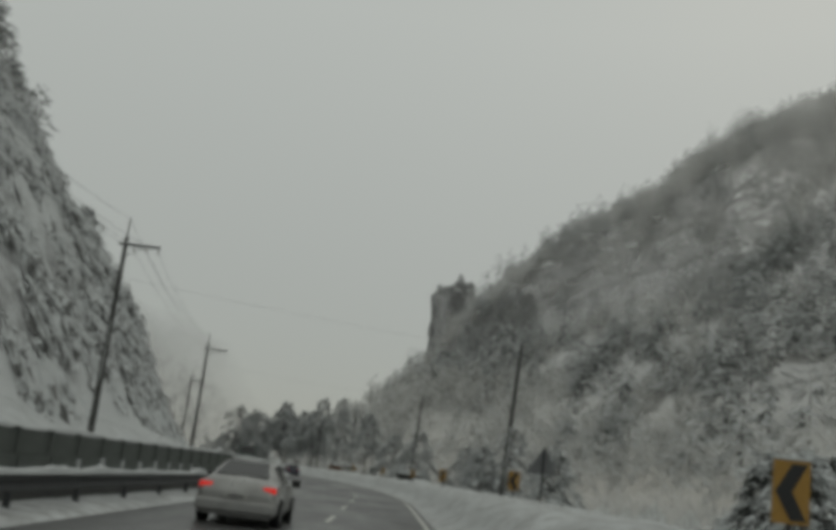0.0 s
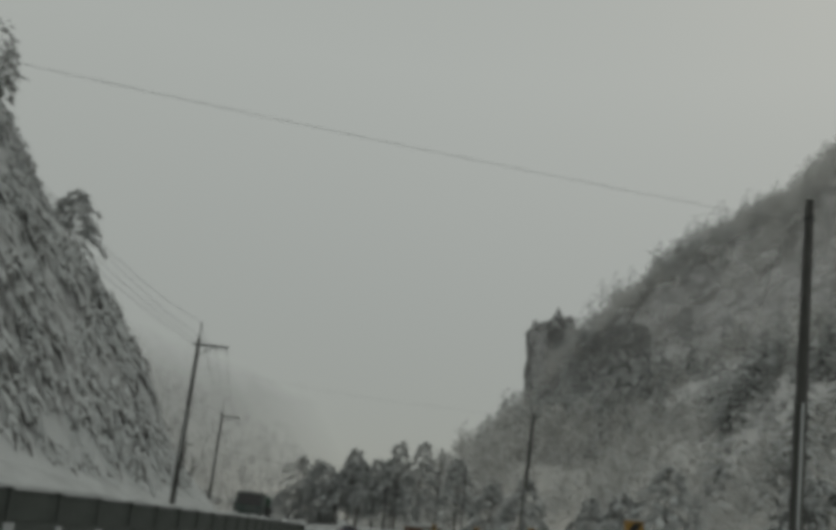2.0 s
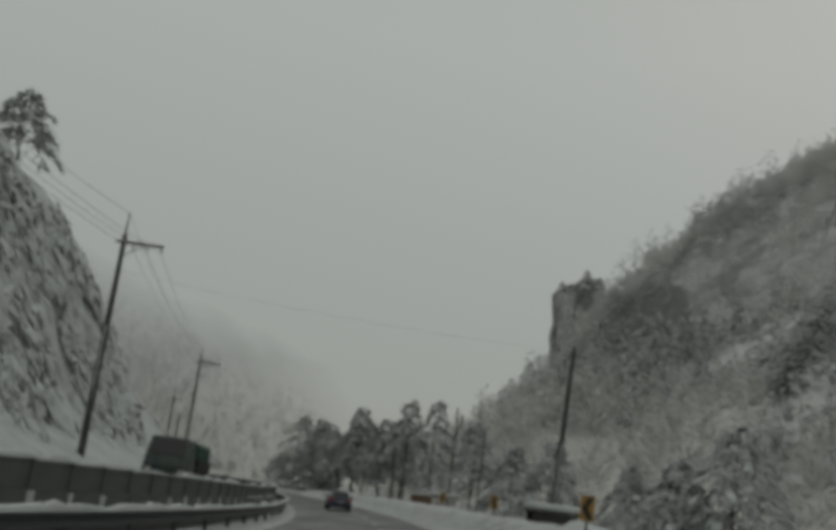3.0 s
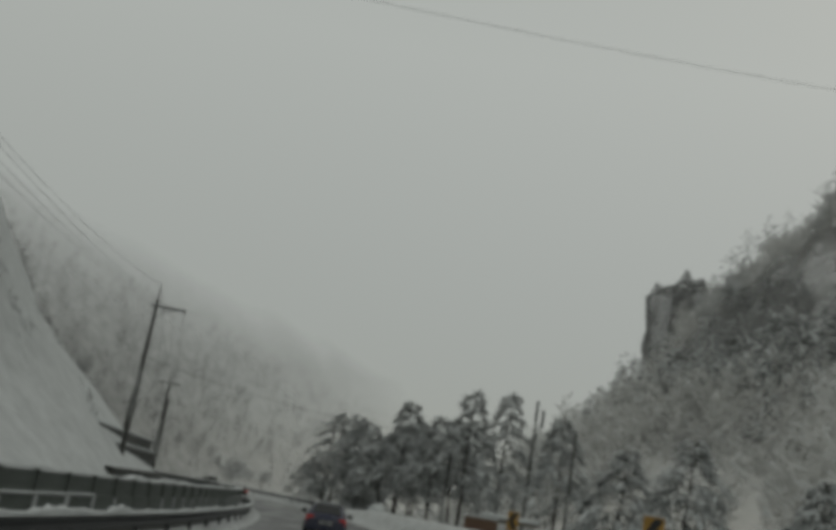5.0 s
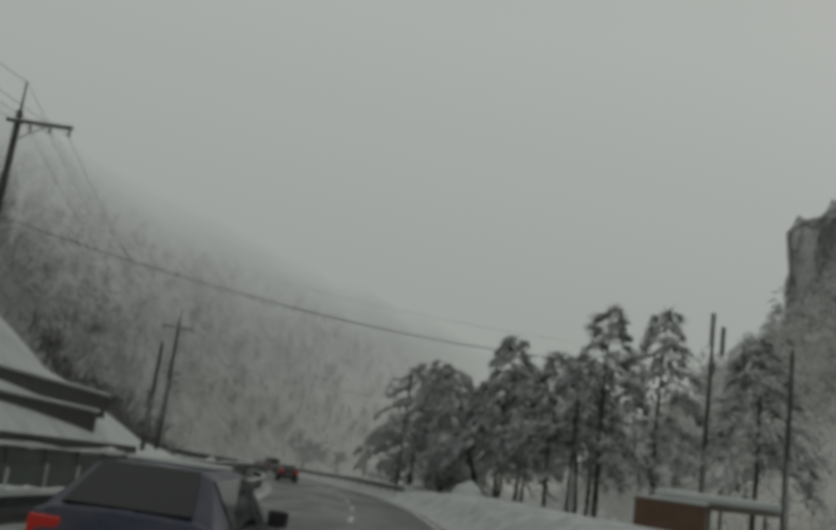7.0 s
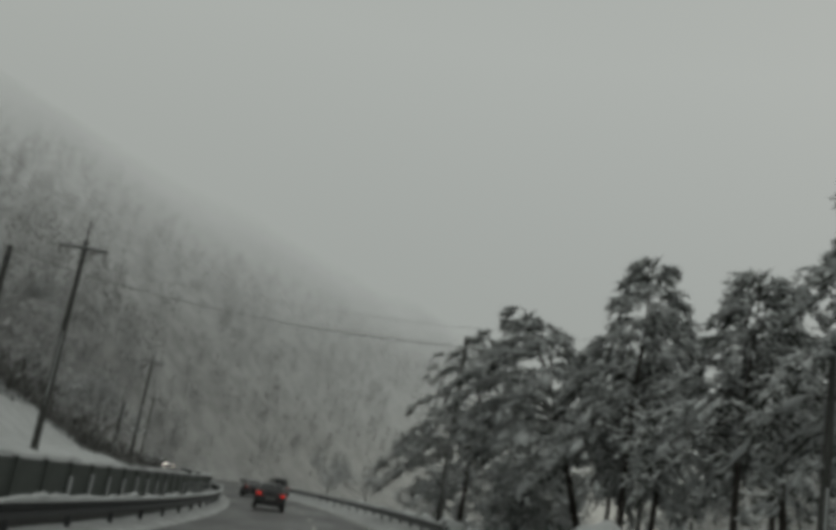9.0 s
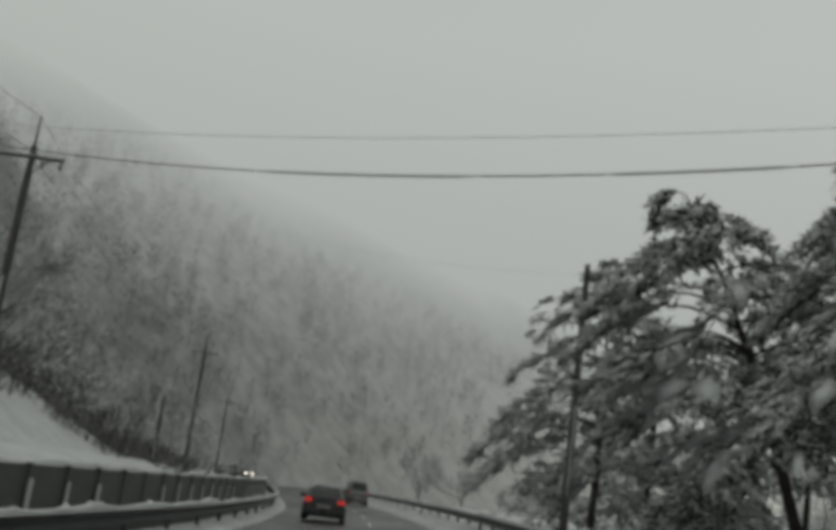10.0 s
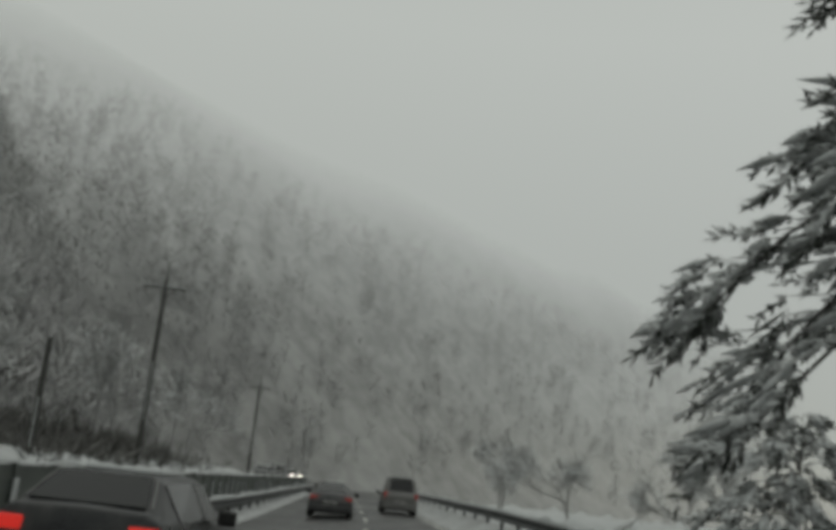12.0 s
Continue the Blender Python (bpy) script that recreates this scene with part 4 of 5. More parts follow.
def stand(name, label, mat, places, kind_of, scale=(0.8, 1.25), seed=0, turn=math.pi):
    """Many trees of a wood as one mesh. kind_of(rng) gives start, way, wide and thick of one tree's tufts; a few variants are repeated."""
    rng = np.random.RandomState(seed)
    kinds = [kind_of(rng) for _ in range(7)]
    vs, fs, base = [], [], 0
    for x, y, z in places:
        st, wy, wd, tk = kinds[rng.randint(7)]
        k, a = rng.uniform(*scale), rng.uniform(-turn, turn)
        rot = np.array(((math.cos(a), -math.sin(a), 0), (math.sin(a), math.cos(a), 0), (0, 0, 1)))
        v, f = spindles(st @ rot.T * k + (x, y, z), wy @ rot.T * k, wd * k, tk * k, (TRI_V, TRI_F))
        vs.append(v), fs.append(f + base)
        base += len(v)
    return tagged(new(name, fast_mesh(name, np.concatenate(vs), np.concatenate(fs), mat)), label, "woods", kind="stuff")


def frosted_tree(rng):
    """A bare broadleaf, every twig rimed."""
    h = rng.uniform(4.0, 6.5)
    n = 21
    z = h * rng.beta(2.2, 1.6, n)
    a = rng.uniform(0, 2 * math.pi, n)
    out = np.stack((np.cos(a), np.sin(a), 0 * a), 1)
    reach = rng.uniform(0.3, 1.0, n) * 2.2 * np.sin(np.clip(z / h, 0.1, 0.95) * 3.0)
    st = out * reach[:, None] * 0.35 + np.stack((0 * z, 0 * z, z - 0.6), 1)
    wy = out * reach[:, None] + np.stack((0 * z, 0 * z, rng.uniform(0.2, 1.1, n)), 1)
    st, wy = np.vstack((st, (0, 0, -0.8))), np.vstack((wy, (0.1, 0.1, h)))
    return st, wy, np.append(rng.uniform(0.14, 0.38, n), 0.09), np.append(rng.uniform(0.10, 0.26, n), 0.09)


def rime_tree(rng):
    """A slender bare tree with fine rimed twigs."""
    h = rng.uniform(4.5, 7.5)
    n = 24
    z = h * rng.beta(2.0, 1.5, n)
    a = rng.uniform(0, 2 * math.pi, n)
    out = np.stack((np.cos(a), np.sin(a), 0 * a), 1)
    reach = rng.uniform(0.4, 1.0, n) * 1.9 * np.sin(np.clip(z / h, 0.1, 0.95) * 3.0)
    st = out * reach[:, None] * 0.25 + np.stack((0 * z, 0 * z, z - 0.6), 1)
    wy = out * reach[:, None] + np.stack((0 * z, 0 * z, rng.uniform(0.5, 1.5, n)), 1)
    st, wy = np.vstack((st, (0, 0, -0.8))), np.vstack((wy, (0.1, 0.1, h)))
    return st, wy, np.append(rng.uniform(0.06, 0.19, n), 0.06), np.append(rng.uniform(0.05, 0.16, n), 0.06)


def thicket(rng):
    """A clump of fine rimed stems and twigs."""
    n = 70
    foot = rng.normal(0, 0.55, (n, 2))
    h = rng.uniform(0.3, 3.6, n)
    st = np.stack((foot[:, 0] * (1 + 0.35 * h), foot[:, 1] * (1 + 0.35 * h), h - 0.5), 1)
    wy = np.stack((foot[:, 0] * 0.6 + rng.normal(0, 0.35, n), foot[:, 1] * 0.6 + rng.normal(0, 0.35, n), rng.uniform(0.3, 1.3, n)), 1)
    return st, wy, rng.uniform(0.025, 0.09, n), rng.uniform(0.025, 0.08, n)


def brush(rng):
    """A low leafless bush of thin dark stems."""
    n = 44
    foot = rng.normal(0, 0.5, (n, 2))
    h = rng.uniform(0.0, 1.7, n)
    st = np.stack((foot[:, 0] * (1 + 0.4 * h), foot[:, 1] * (1 + 0.4 * h), h - 0.3), 1)
    wy = np.stack((foot[:, 0] * 0.5 + rng.normal(0, 0.3, n), foot[:, 1] * 0.5 + rng.normal(0, 0.3, n), rng.uniform(0.25, 1.0, n)), 1)
    return st, wy, rng.uniform(0.02, 0.065, n), rng.uniform(0.02, 0.055, n)


def slope_pine(rng):
    """A snowy conifer on the slope."""
    h = rng.uniform(5, 9)
    n = 64
    f = rng.beta(1.1, 1.3, n)
    a = rng.uniform(0, 2 * math.pi, n)
    out = np.stack((np.cos(a), np.sin(a), 0 * a), 1)
    reach = (1 - f ** 1.7) ** 0.9 * h * 0.34 + 0.25
    st = out * (reach * rng.uniform(0.1, 0.55, n))[:, None] + np.stack((0 * f, 0 * f, h * (0.16 + 0.8 * f)), 1)
    wy = out * (reach * rng.uniform(0.4, 0.8, n))[:, None] + np.stack((0 * f, 0 * f, -reach * rng.uniform(0.05, 0.5, n)), 1)
    st, wy = np.vstack((st, (0, 0, -0.8))), np.vstack((wy, (0.05, 0.05, h * 0.95)))
    return st, wy, np.append(rng.uniform(0.2, 0.48, n), 0.14), np.append(rng.uniform(0.08, 0.2, n), 0.14)


def scrub(rng):
    """Brush on the steep spur, its stems pressed downhill by snow."""
    n = 17
    r = rng.uniform(-1.3, 1.3, (n, 2))
    st = np.stack((r[:, 0] * 0.5, r[:, 1] * 0.7, rng.uniform(-0.2, 0.9, n) - r[:, 0] * 0.8), 1)
    way = rng.uniform(0.5, 1.7, n)
    wy = np.stack((way * 0.45 + rng.normal(0, 0.2, n), rng.normal(0, 0.28, n), -way * 0.8 + rng.normal(0.1, 0.25, n)), 1)
    return st, wy, rng.uniform(0.06, 0.19, n), rng.uniform(0.06, 0.16, n)


def scatter(count, x0, x1, y0, y1, keep, seed):
    rng = np.random.RandomState(seed)
    x, y = rng.uniform(x0, x1, count), rng.uniform(y0, y1, count)
    z, s, u = height_of(x, y)
    ok = keep(x, y, z, s, u)
    return np.stack((x[ok], y[ok], z[ok]), 1)


on_right = lambda x, y, z, s, u: (right_hill(x, y) - 2 > z - 0.5) & (z > 1.0) & (x < 0.62 * y + 45)
on_far = lambda x, y, z, s, u: (far_mountain(x, y, s, u) - 1 > z - 0.5) & (z > 1.5) & (z - 0.085 * (y - 245) < 60) & (s > 150) & ((u < -30) | (s > 236))
on_spur = lambda x, y, z, s, u: (near_spur(s, u) > z - 2.6) & (z > 2.4 + 1.5 * rough_noise(s, u, 12, 61)) & (s > 50) & (s < 139.5 + 2 * rough_noise(s, u, 9, 62)) & ((u > -28.6 + 0.8 * rough_noise(s, u, 10, 64)) | (u < -33.4)) & (rough_noise(s * 1.3 + 0.5 * u, u * 0.8, 7, 63) > -0.12)
# groves of dark pines on the mountainside: x, y, reach
GROVES = ((66, 175, 16), (55, 140, 15), (47, 122, 11), (74, 218, 15), (40, 184, 12), (40, 154, 9), (42, 211, 11), (21, 267, 14), (28, 249, 13), (50, 279, 14), (36, 224, 9), (80, 250, 13), (3, 286, 8))
in_grove = lambda x, y: np.max([1 - np.hypot(x - gx, (y - gy) * 0.8) / r for gx, gy, r in GROVES], axis=0) + 0.35 * rough_noise(x, y, 14, 50)
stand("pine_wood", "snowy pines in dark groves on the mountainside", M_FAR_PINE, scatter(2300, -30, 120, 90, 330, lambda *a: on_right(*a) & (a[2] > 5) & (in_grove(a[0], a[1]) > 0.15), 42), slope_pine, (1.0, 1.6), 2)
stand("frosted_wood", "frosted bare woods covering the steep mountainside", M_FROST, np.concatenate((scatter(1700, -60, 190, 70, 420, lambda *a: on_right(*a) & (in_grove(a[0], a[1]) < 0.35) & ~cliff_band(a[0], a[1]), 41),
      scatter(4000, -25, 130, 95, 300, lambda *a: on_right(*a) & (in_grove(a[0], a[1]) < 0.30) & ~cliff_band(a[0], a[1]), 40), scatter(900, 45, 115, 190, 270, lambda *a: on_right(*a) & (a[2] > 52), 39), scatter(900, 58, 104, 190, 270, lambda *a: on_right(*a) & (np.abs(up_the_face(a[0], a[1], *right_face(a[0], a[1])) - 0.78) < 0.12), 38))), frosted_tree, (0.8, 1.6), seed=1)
stand("far_wood", "rimed woods on the mountain, paled and faded as haze", M_FROST_FAR, np.concatenate((scatter(6200, -230, -20, 190, 340, on_far, 43), scatter(3300, -230, -40, 340, 620, on_far, 48))), rime_tree, (0.65, 1.15), 3)
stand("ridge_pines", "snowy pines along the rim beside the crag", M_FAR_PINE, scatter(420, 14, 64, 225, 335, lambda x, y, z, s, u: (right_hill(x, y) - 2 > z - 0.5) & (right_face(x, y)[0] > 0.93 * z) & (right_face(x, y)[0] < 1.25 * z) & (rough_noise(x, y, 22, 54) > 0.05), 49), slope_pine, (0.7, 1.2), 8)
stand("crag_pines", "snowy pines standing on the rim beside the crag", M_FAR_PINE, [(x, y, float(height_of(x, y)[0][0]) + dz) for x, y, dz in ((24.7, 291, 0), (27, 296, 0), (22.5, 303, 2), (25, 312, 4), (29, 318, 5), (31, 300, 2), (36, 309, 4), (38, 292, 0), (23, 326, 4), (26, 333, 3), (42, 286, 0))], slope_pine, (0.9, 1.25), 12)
stand("spur_scrub", "dark scrub pressed down by snow on the steep spur", M_SCRUB, scatter(6800, -90, -14, 50, 185, on_spur, 44), scrub, (0.6, 1.5), 4, 0.5)
stand("apron_scrub", "sparse brush poking through the steep snow apron", M_SCRUB, scatter(1500, -70, -14, 120, 200, lambda x, y, z, s, u: (s > 139) & (s < 170) & (u < -17) & (u > -30) & (rough_noise(s, u, 8, 71) > 0.22), 52), scrub, (0.25, 0.6), 9, 0.5)
stand("flat_thicket", "frosted thicket on the flat below the mountain", M_FROST, scatter(900, -40, 60, 60, 330, lambda x, y, z, s, u: (u > 22) & (u < 60) & (z < 2), 45), thicket, (0.7, 1.2), 5)
stand("spur_firs", "snowy firs on the upper spur", M_SCRUB, scatter(420, -95, -50, 100, 165, lambda x, y, z, s, u: (u < -40) & (u > -62) & (s < 136) & (near_spur(s, u) > z - 0.5), 46), slope_pine, (0.7, 1.2), 6)


stand("slope_foot_scrub", "dark leafless brush at the foot of the mountain", M_BRUSH, scatter(7000, -150, -40, 205, 330, lambda x, y, z, s, u: (s > 208) & (s < 305) & (u < -14.6 - 0.34 * np.clip(243 - s, 0, 60)) & (u > -30) & (rough_noise(s, u, 9, 72) > -0.1 + 0.02 * np.clip(-u - 20, 0, 10)), 47), brush, (0.6, 1.4), 7)


def bare_tree(s, u, z, high, seed):
    """A leafless broadleaf: forking limbs, every twig rimed."""
    rng = np.random.RandomState(seed)
    root = tagged(new("bare_tree"), "tall leafless rimed tree beside the road, paled as haze", "tree", "rimed trees by the bend")
    bm = bmesh.new()
    pos, way, wid = [], [], []

    def grow(p, d, length, r, level):
        q = p + d * length
        rod(bm, p, q, r, r * 0.62, sides=6, caps=False)
        if level == 0:
            n = 7
            f = rng.rand(n)
            pos.extend(p + (q - p) * k for k in f)
            way.extend(d * length * rng.uniform(0.3, 0.7) + Vector(rng.normal(0, 0.22, 3)) for k in f)
            wid.extend(rng.uniform(0.03, 0.07, n))
            return
        for k in range(3 if level > 2 else 4):
            turn = Vector(rng.normal(0, 0.5, 3))
            grow(p.lerp(q, rng.uniform(0.55, 1.0)), (d + turn + Vector((0, 0, 0.15))).normalized(), length * rng.uniform(0.55, 0.75), r * 0.6, level - 1)
    grow(Vector((0, 0, -0.5)), Vector((0.03, 0.02, 1)), high * 0.38, 0.014 * high, 4)
    part("trunk", bm, M_RIME_BARK, root, "grey forking trunk")
    v, f = spindles([tuple(p) for p in pos], [tuple(w) for w in way], np.array(wid), np.array(wid) * 0.7, (TRI_V, TRI_F))
    tagged(part("crown", fast_mesh("crown", v, f, M_RIME), M_RIME, root, "rimed twigs paled as haze"), kind="stuff")
    x, y = xy(s, u)
    root.matrix_basis = pose(float(x), float(y), z, 0, 0, (seed * 61) % 360)


# bark and twigs are rimed, and paled further to stand in for haze
M_RIME_BARK = plain("hazed_frosted_bark", (0.36, 0.36, 0.355), 0.9, 0, 0.4, 3.0, 0.01)
M_RIME = foliage_material("hazed_rimed_twigs", (0.42, 0.42, 0.415), (0.6, 0.6, 0.595), 1.0)
for s, u, high, seed in ((246, -27.5, 13.0, 1), (256, -23.5, 12.0, 2), (264, -22.5, 13.5, 3), (277, -19.5, 12.0, 4), (290, -21.5, 13.0, 5), (306, -19.5, 12.0, 6), (319, -20.0, 12.5, 7), (268, 11.0, 9.0, 8), (285, 9.5, 8.5, 9), (252, 14.5, 9.0, 10), (300, 12.0, 9.0, 11)):
    bare_tree(s, u, float(height_of(*xy(s, u))[0][0]) - 0.3, high, seed)


# ---- vehicles ----
def paint_material(name, colour, metal=0.4):
    m, n, l, b = material(name)
    grime = noise_tex(n, l, 1.6, 6, 0.65)
    l.new(mix_colour(n, l, ramp(n, l, grime.outputs[0], ((0.4, (0, 0, 0)), (0.75, (0.6, 0.6, 0.6)))).outputs[0], colour, (0.16, 0.155, 0.15)), b.inputs["Base Color"])
    b.inputs["Metallic"].default_value = metal
    l.new(ramp(n, l, grime.outputs[0], ((0.35, (0.25,) * 3), (0.7, (0.6,) * 3))).outputs[0], b.inputs["Roughness"])
    return m


def glow_material(name, colour, strength):
    m, n, l, b = material(name)
    b.inputs["Base Color"].default_value = (*colour, 1)
    b.inputs["Emission Color"].default_value = (*colour, 1)
    b.inputs["Emission Strength"].default_value = strength
    b.inputs["Roughness"].default_value = 0.25
    return m


M_GLASS = plain("dark_car_glass", (0.008, 0.009, 0.01), 0.06, 0, 0.2, 2.0)
M_TYRE = plain("wet_rubber", (0.02, 0.02, 0.02), 0.8, 0, 0.3, 6.0)
M_RIM = plain("dirty_alloy", (0.25, 0.25, 0.25), 0.4, 0.8, 0.3, 6.0)
M_TRIM = plain("black_trim", (0.018, 0.018, 0.018), 0.6, 0, 0.3, 4.0)
M_PLATE = plain("number_plate_white", (0.5, 0.5, 0.48), 0.5, 0, 0.2, 4.0)
M_LIT_RED = glow_material("lit_tail_lamp", (0.62, 0.03, 0.022), 0.5)
M_DIM_RED = glow_material("dim_tail_lamp", (0.45, 0.03, 0.02), 0.12)
M_LAMP = glow_material("lit_headlamp", (1.0, 0.93, 0.8), 5.0)


def shell(stations):
    """A car's body from (y, half width, shoulder height, top height, top half width) rings, rear first."""
    bm, rings = bmesh.new(), []
    for y, w, zs, zt, wt in stations:
        half = [(0, 0.22), (w * 0.86, 0.22), (w * 0.98, 0.34), (w, 0.55 * zs + 0.1), (w * 0.965, zs), (wt * 1.0, zt - 0.05 * (zt > zs + 0.05) - 0.005), (wt * 0.86, zt), (0, zt + 0.02)]
        ring = [(x, y, z) for x, z in half] + [(-x, y, z) for x, z in reversed(half[1:-1])]
        rings.append([bm.verts.new(p) for p in ring])
    k = len(rings[0])
    for a, b in zip(rings, rings[1:]):
        for i in range(k):
            bm.faces.new((a[i], a[(i + 1) % k], b[(i + 1) % k], b[i]))
    bm.faces.new(rings[0])
    bm.faces.new(rings[-1][::-1])
    bmesh.ops.recalc_face_normals(bm, faces=bm.faces[:])
    sharp = [e for e in bm.edges if len(e.link_faces) == 2 and e.calc_face_angle(0) > 0.3]
    bmesh.ops.bevel(bm, geom=sharp, offset=0.035, segments=2, affect="EDGES", profile=0.6)
    return bm


def pane(a, b, c, d, lift):
    """A thin pane on four corners, lifted off along its normal."""
    p = [Vector(v) for v in (a, b, c, d)]
    n = (p[1] - p[0]).cross(p[3] - p[0]).normalized()
    mid = sum(p, Vector()) / 4
    p = [v.lerp(mid, 0.05) for v in p]
    bm = bmesh.new()
    top, low = [bm.verts.new(v + n * lift) for v in p], [bm.verts.new(v - n * 0.01) for v in p]
    bm.faces.new(top)
    bm.faces.new(low[::-1])
    for i in range(4):
        bm.faces.new((top[(i + 1) % 4], top[i], low[i], low[(i + 1) % 4]))
    return bm


def wheel(root, x, y, r):
    w = part("wheel", rods(((-0.09, 0, 0), (0.09, 0, 0), r * 0.98), sides=20), M_TYRE, root)
    w.location = (x, y, r)
    part("tyre", rods(((-0.11, 0, 0), (0.11, 0, 0), r, r * 0.97), sides=20), M_TYRE, w)
    part("rim", rods(((-0.115, 0, 0), (0.115, 0, 0), r * 0.62), sides=14), M_RIM, w, "grey wheel rim")


def car(name, label, category, stations, paint, at, lamps, glass_rear, glass_front, roof, lamp_z, lamp_h, lamp_w, wheels, face=1):
    """glass_rear and glass_front: indices of the stations where each screen begins and ends; roof: those of the roof."""
    root = tagged(new(name), label, category)
    part("body", shell(stations), paint, root, smooth=True)
    st = stations

    def screen(i, j):
        (y0, w0, zs0, zt0, wt0), (y1, w1, zs1, zt1, wt1) = st[i], st[j]
        return (-wt0 * 0.84, y0, zt0), (wt0 * 0.84, y0, zt0), (wt1 * 0.84, y1, zt1), (-wt1 * 0.84, y1, zt1)
    part("rear_window", pane(*screen(*glass_rear), 0.03), M_GLASS, root, "dark tinted rear window")
    part("windscreen", pane(*screen(*glass_front), 0.03), M_GLASS, root, "dark windscreen")
    for x in (1, -1):
        for i, j in zip(range(roof[0], roof[1]), range(roof[0] + 1, roof[1] + 1)):
            (y0, w0, zs0, zt0, wt0), (y1, w1, zs1, zt1, wt1) = st[i], st[j]
            c = [(x * w0 * 0.965, y0, zs0), (x * w1 * 0.965, y1, zs1), (x * wt1, y1, zt1 - 0.05), (x * wt0, y0, zt0 - 0.05)]
            part("side_window", pane(*(c if x > 0 else c[::-1]), 0.012), M_GLASS, root, "dark side window")
        w = st[1][1]
        x0, x1 = sorted((x * (w * 0.97), x * (w * 0.97 - lamp_w)))
        part("tail_lamp", boxed(x0, x1, st[1][0] - 0.06, st[1][0] + 0.14, lamp_z - lamp_h / 2, lamp_z + lamp_h / 2, bevel=0.02), lamps, root, "red tail lamp")
        ym = st[glass_front[1]][0] - 0.15
        part("mirror", boxed(*sorted((x * (st[4][1] + 0.02), x * (st[4][1] + 0.24))), ym - 0.07, ym + 0.07, 0.92, 1.10, bevel=0.03), M_TRIM, root, "dark door mirror")
        part("headlamp", boxed(*sorted((x * 0.45, x * 0.78)), st[-2][0] - 0.02, st[-1][0] - 0.03, 0.58, 0.74, bevel=0.03), M_LAMP if face < 0 else M_PLATE, root)
        for y in wheels:
            wheel(root, x * (st[3][1] - 0.08), y, 0.33)
    part("bumper", boxed(-st[1][1] * 0.99, st[1][1] * 0.99, st[0][0] - 0.10, st[0][0] + 0.1, 0.3, 0.56, bevel=0.05), paint, root)
    part("number_plate", boxed(-0.26, 0.26, st[0][0] - 0.125, st[0][0] - 0.095, 0.60, 0.72, bevel=0.008), M_PLATE, root, "pale number plate")
    part("plate_bar", boxed(-0.19, 0.19, st[0][0] - 0.130, st[0][0] - 0.126, 0.64, 0.68), M_TRIM, root, "dark bar of characters")
    part("roof_snow", boxed(-0.45, 0.45, st[roof[0]][0] + 0.5, st[roof[1]][0] - 0.2, max(s[3] for s in st) - 0.01, max(s[3] for s in st) + 0.045, bevel=0.02), M_SNOW, root, "thin patch of snow")
    root.matrix_basis = at
    return root


SEDAN = [(0, 0.78, 0.70, 0.72, 0.62), (0.10, 0.88, 0.92, 1.00, 0.76), (0.55, 0.90, 0.94, 1.06, 0.74), (1.45, 0.91, 0.94, 1.40, 0.58), (2.3, 0.91, 0.93, 1.46, 0.60),
         (2.75, 0.91, 0.92, 1.43, 0.59), (3.55, 0.90, 0.90, 0.98, 0.74), (4.45, 0.86, 0.76, 0.80, 0.66), (4.72, 0.74, 0.55, 0.58, 0.56)]
ESTATE = [(0, 0.78, 0.72, 0.74, 0.66), (0.08, 0.87, 0.92, 0.98, 0.78), (0.16, 0.88, 0.94, 1.00, 0.76), (0.75, 0.89, 0.94, 1.42, 0.60), (1.9, 0.90, 0.93, 1.46, 0.61),
          (2.5, 0.90, 0.92, 1.43, 0.60), (3.25, 0.89, 0.92, 1.00, 0.72), (4.15, 0.85, 0.78, 0.82, 0.66), (4.4, 0.74, 0.55, 0.58, 0.56)]
WAGON = [(0, 0.78, 0.74, 0.78, 0.68), (0.06, 0.87, 0.97, 1.06, 0.80), (0.24, 0.88, 0.99, 1.10, 0.78), (0.78, 0.89, 0.98, 1.42, 0.62), (1.9, 0.90, 0.96, 1.46, 0.63),
         (2.5, 0.90, 0.95, 1.43, 0.62), (3.25, 0.89, 0.94, 1.00, 0.72), (4.15, 0.85, 0.78, 0.82, 0.66), (4.4, 0.74, 0.55, 0.58, 0.56)]
VAN = [(0, 0.80, 0.90, 0.95, 0.72), (0.08, 0.88, 1.05, 1.12, 0.80), (0.14, 0.89, 1.06, 1.16, 0.79), (0.32, 0.90, 1.06, 1.84, 0.68), (2.0, 0.91, 1.05, 1.90, 0.70),
       (3.4, 0.91, 1.03, 1.86, 0.69), (4.1, 0.90, 1.02, 1.10, 0.74), (4.6, 0.86, 0.85, 0.92, 0.68), (4.8, 0.76, 0.6, 0.62, 0.58)]

car("sedan", "silver sedan with glowing red tail lamps on the wet road", "car", SEDAN, paint_material("silver_paint", (0.42, 0.42, 0.41), 0.5),
    road_place(22.3, -3.15), M_LIT_RED, (2, 3), (6, 5), (3, 5), 0.84, 0.13, 0.30, (0.95, 3.75))
car("hatchback", "dark blue hatchback with pale number plate on the wet road", "car", ESTATE, paint_material("dark_blue_paint", (0.03, 0.035, 0.07), 0.3),
    road_place(134.6, -2.2), M_DIM_RED, (2, 3), (6, 5), (3, 5), 0.76, 0.26, 0.30, (0.8, 3.45))
wagon = car("wagon", "black wagon with bright red tail lamps on the wet road", "car", WAGON, paint_material("black_paint", (0.02, 0.022, 0.024), 0.2),
    road_place(218.4, -3.45, 0.05), M_LIT_RED, (2, 3), (6, 5), (3, 5), 0.87, 0.15, 0.30, (0.8, 3.45))
for x in (-1, 1):
    part("window_trim", rods(((x * 0.67, 0.30, 1.125), (x * 0.55, 0.78, 1.44), 0.012)), M_RIM, wagon, "bright strip beside the rear window")
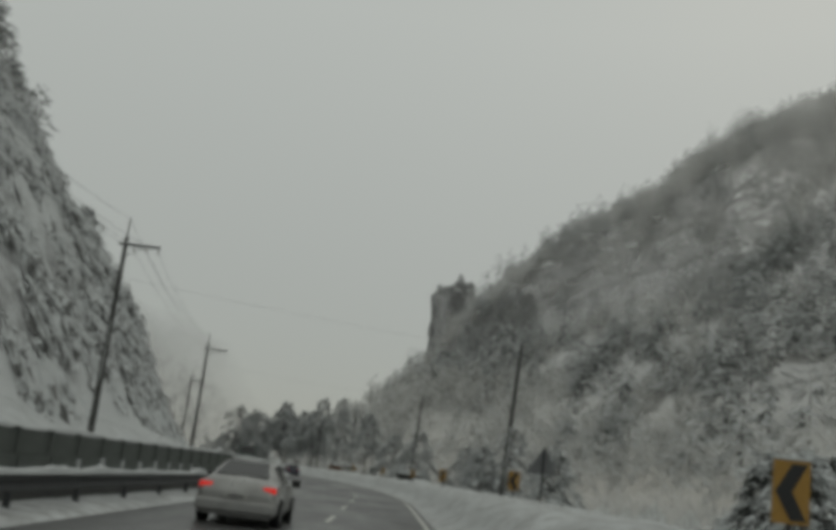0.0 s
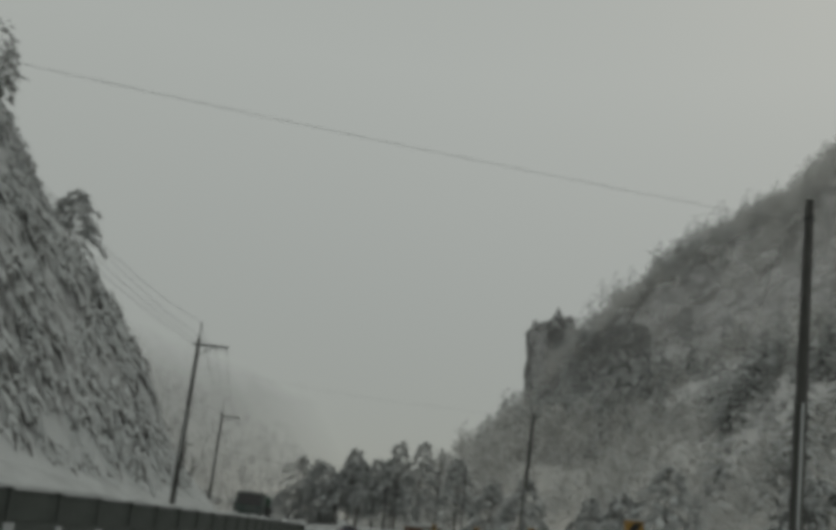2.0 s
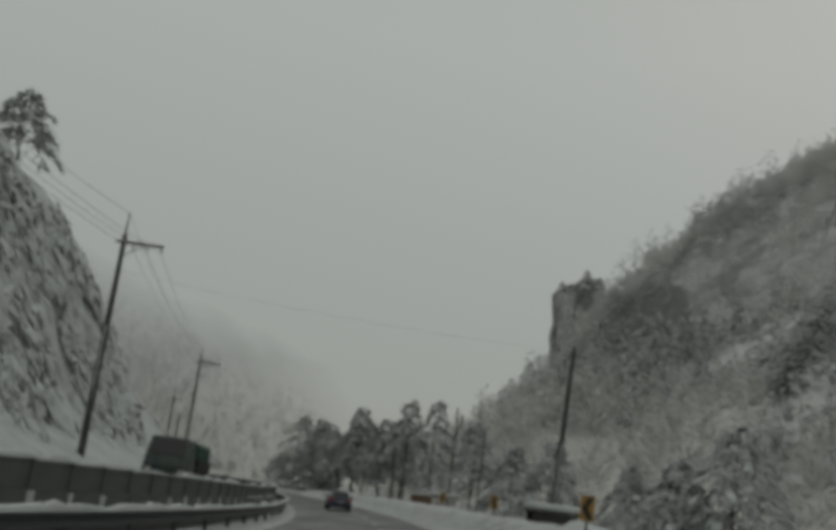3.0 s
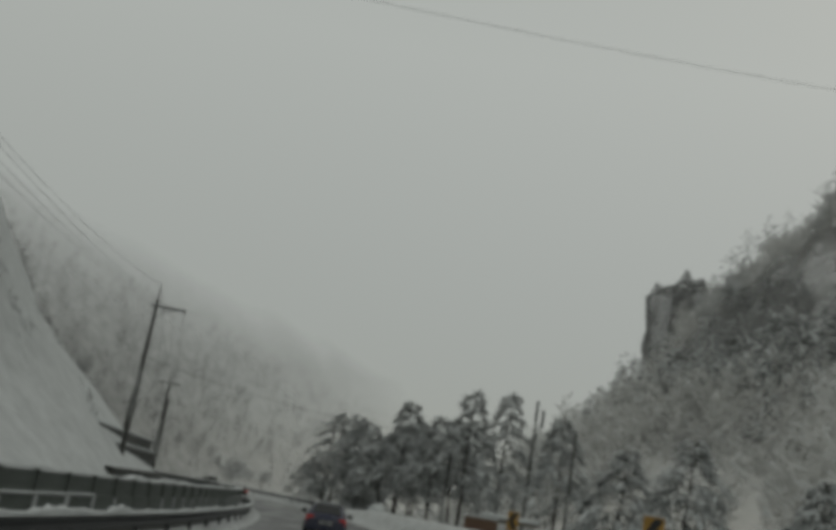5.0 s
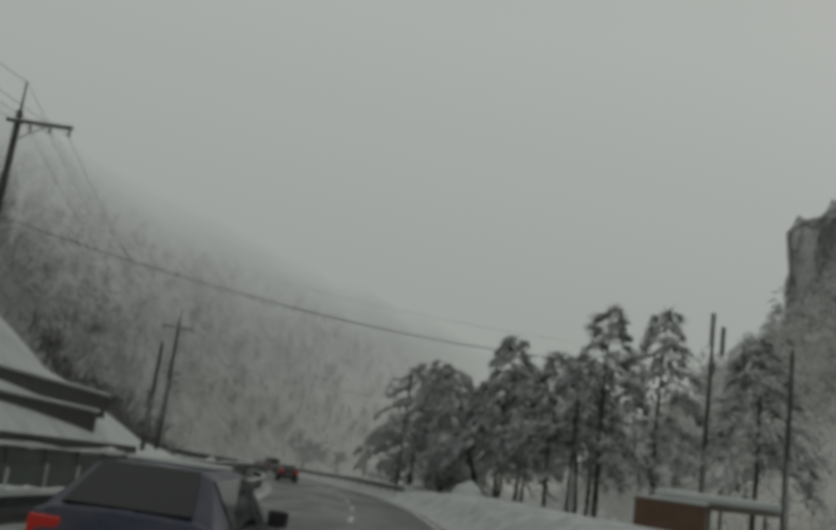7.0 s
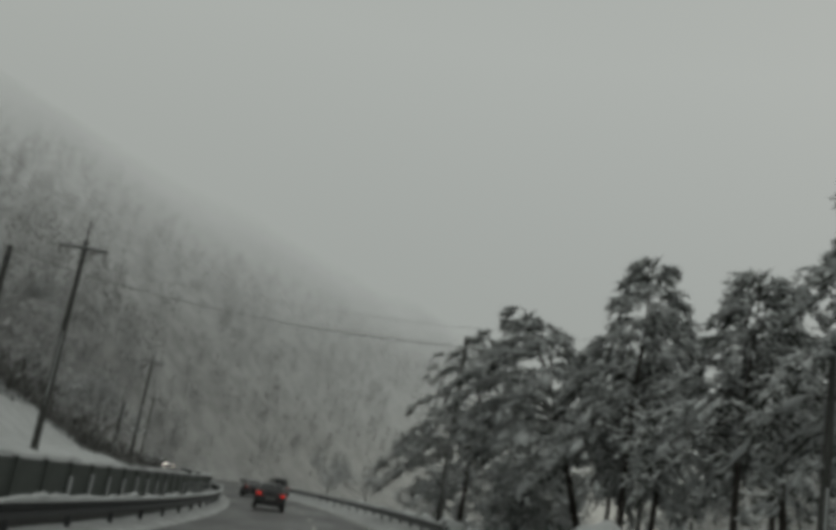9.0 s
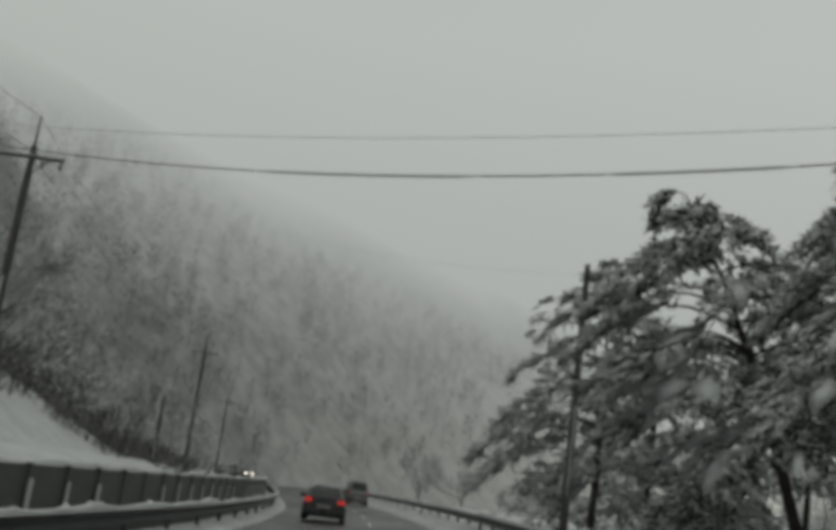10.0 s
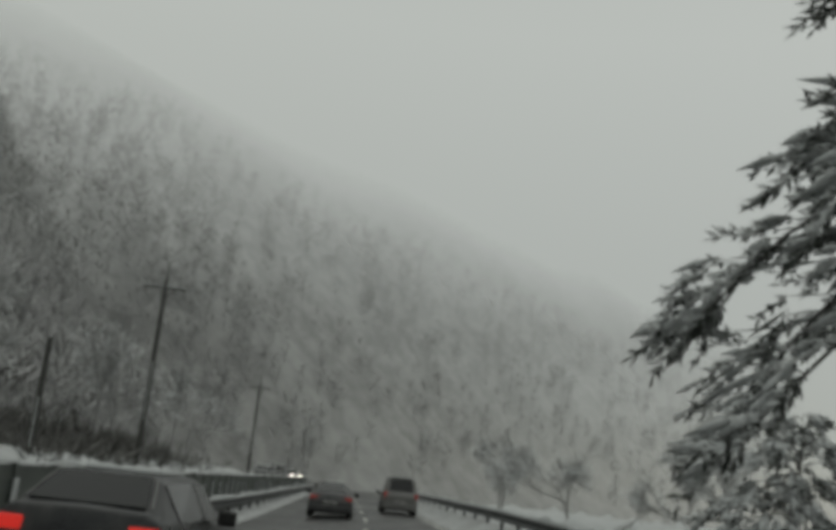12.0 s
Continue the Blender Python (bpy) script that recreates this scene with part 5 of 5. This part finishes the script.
car("van", "grey van with a dark rear window on the wet road", "van", VAN, paint_material("grey_paint", (0.20, 0.20, 0.195), 0.3),
    road_place(260.0, 0.5), M_DIM_RED, (2, 3), (6, 5), (3, 5), 0.95, 0.3, 0.16, (0.85, 3.8))
car("hatchback", "pale oncoming car with lit headlamps behind the barrier", "car", ESTATE, paint_material("pale_paint", (0.40, 0.40, 0.39), 0.2),
    road_place(352.0, -9.6, 0.52, 180), M_DIM_RED, (2, 3), (6, 5), (3, 5), 0.80, 0.16, 0.42, (0.8, 3.45), face=-1)

car("sedan", "dark sedan with dim tail lamps far along the road", "car", SEDAN, paint_material("charcoal_paint", (0.06, 0.062, 0.065), 0.3),
    road_place(250.0, -2.9), M_DIM_RED, (2, 3), (6, 5), (3, 5), 0.84, 0.13, 0.30, (0.95, 3.75))

M_GREEN = plain("green_tarpaulin", (0.03, 0.085, 0.055), 0.7, 0, 0.35, 2.0, 0.02)
truck = tagged(new("truck"), "small dark truck with a green tarpaulin load, oncoming", "truck")
part("cab", shell([(3.35, 0.80, 0.95, 1.84, 0.70), (3.5, 0.82, 1.0, 1.92, 0.72), (4.6, 0.82, 0.98, 1.90, 0.72), (4.98, 0.82, 0.95, 1.25, 0.76), (5.1, 0.78, 0.8, 0.9, 0.72)]), paint_material("dark_green_paint", (0.03, 0.05, 0.045), 0.2), truck)
part("windscreen", pane((0.62, 4.99, 1.24), (-0.62, 4.99, 1.24), (-0.60, 4.64, 1.84), (0.60, 4.64, 1.84), 0.02), M_GLASS, truck, "dark windscreen")
part("cargo_bed", boxed(-0.86, 0.86, 0.1, 3.3, 0.62, 1.25, bevel=0.03), M_TRIM, truck)
bm = boxed(-0.80, 0.80, 0.2, 3.2, 1.25, 1.85, bevel=0.12)
for v in bm.verts:
    v.co.z += 0.08 * math.sin(v.co.y * 2.3 + v.co.x * 1.7)
part("tarpaulin", bm, M_GREEN, truck, "green tarpaulin over the load")
for x in (-0.86, 0.86):
    for k in range(3):
        part("side_board", boxed(*sorted((x, x * 1.03)), 0.15, 3.25, 0.66 + 0.19 * k, 0.82 + 0.19 * k, bevel=0.01), M_TRIM, truck)
    for y in (0.9, 4.1):
        wheel(truck, x * 0.9, y, 0.32)
    part("headlamp", boxed(*sorted((x * 0.55, x * 0.8)), 5.04, 5.12, 0.62, 0.78, bevel=0.02), M_PLATE, truck)
truck.matrix_basis = road_place(102.5, -10.3, 0.52, 180) @ Matrix.Diagonal((1.12, 1.12, 1.12, 1))

# cars left standing under deep snow on the far side of the oncoming lanes
M_BURIED = paint_material("dull_grey_paint", (0.12, 0.12, 0.118), 0.2)
for k, (s, u, stations) in enumerate(((340.0, -12.9, ESTATE), (347.0, -12.7, SEDAN), (354.0, -13.0, VAN), (361.5, -12.7, ESTATE), (368.5, -12.9, SEDAN))):
    buried = car("parked_car", "parked car buried under a thick layer of snow", "car", stations, M_BURIED, road_place(s, u, 0.52, 176 + 3 * (k % 3)), M_DIM_RED, (2, 3), (6, 5), (3, 5), 0.80, 0.16, 0.30, (0.8, 3.45))
    tagged(buried, group="snow-covered parked cars")
    tall = max(st[3] for st in stations)
    bm = boxed(-0.66, 0.66, stations[3][0] - 0.15, stations[5][0] + 0.2, tall - 0.05, tall + 0.22, bevel=0.10)
    part("snow_cover", bm, M_SNOW, buried, "thick rounded snow", smooth=True)
    part("hood_snow", boxed(-0.68, 0.68, stations[6][0] + 0.05, stations[7][0], stations[7][3] - 0.02, stations[6][3] + 0.14, bevel=0.08), M_SNOW, buried, "thick rounded snow", smooth=True)
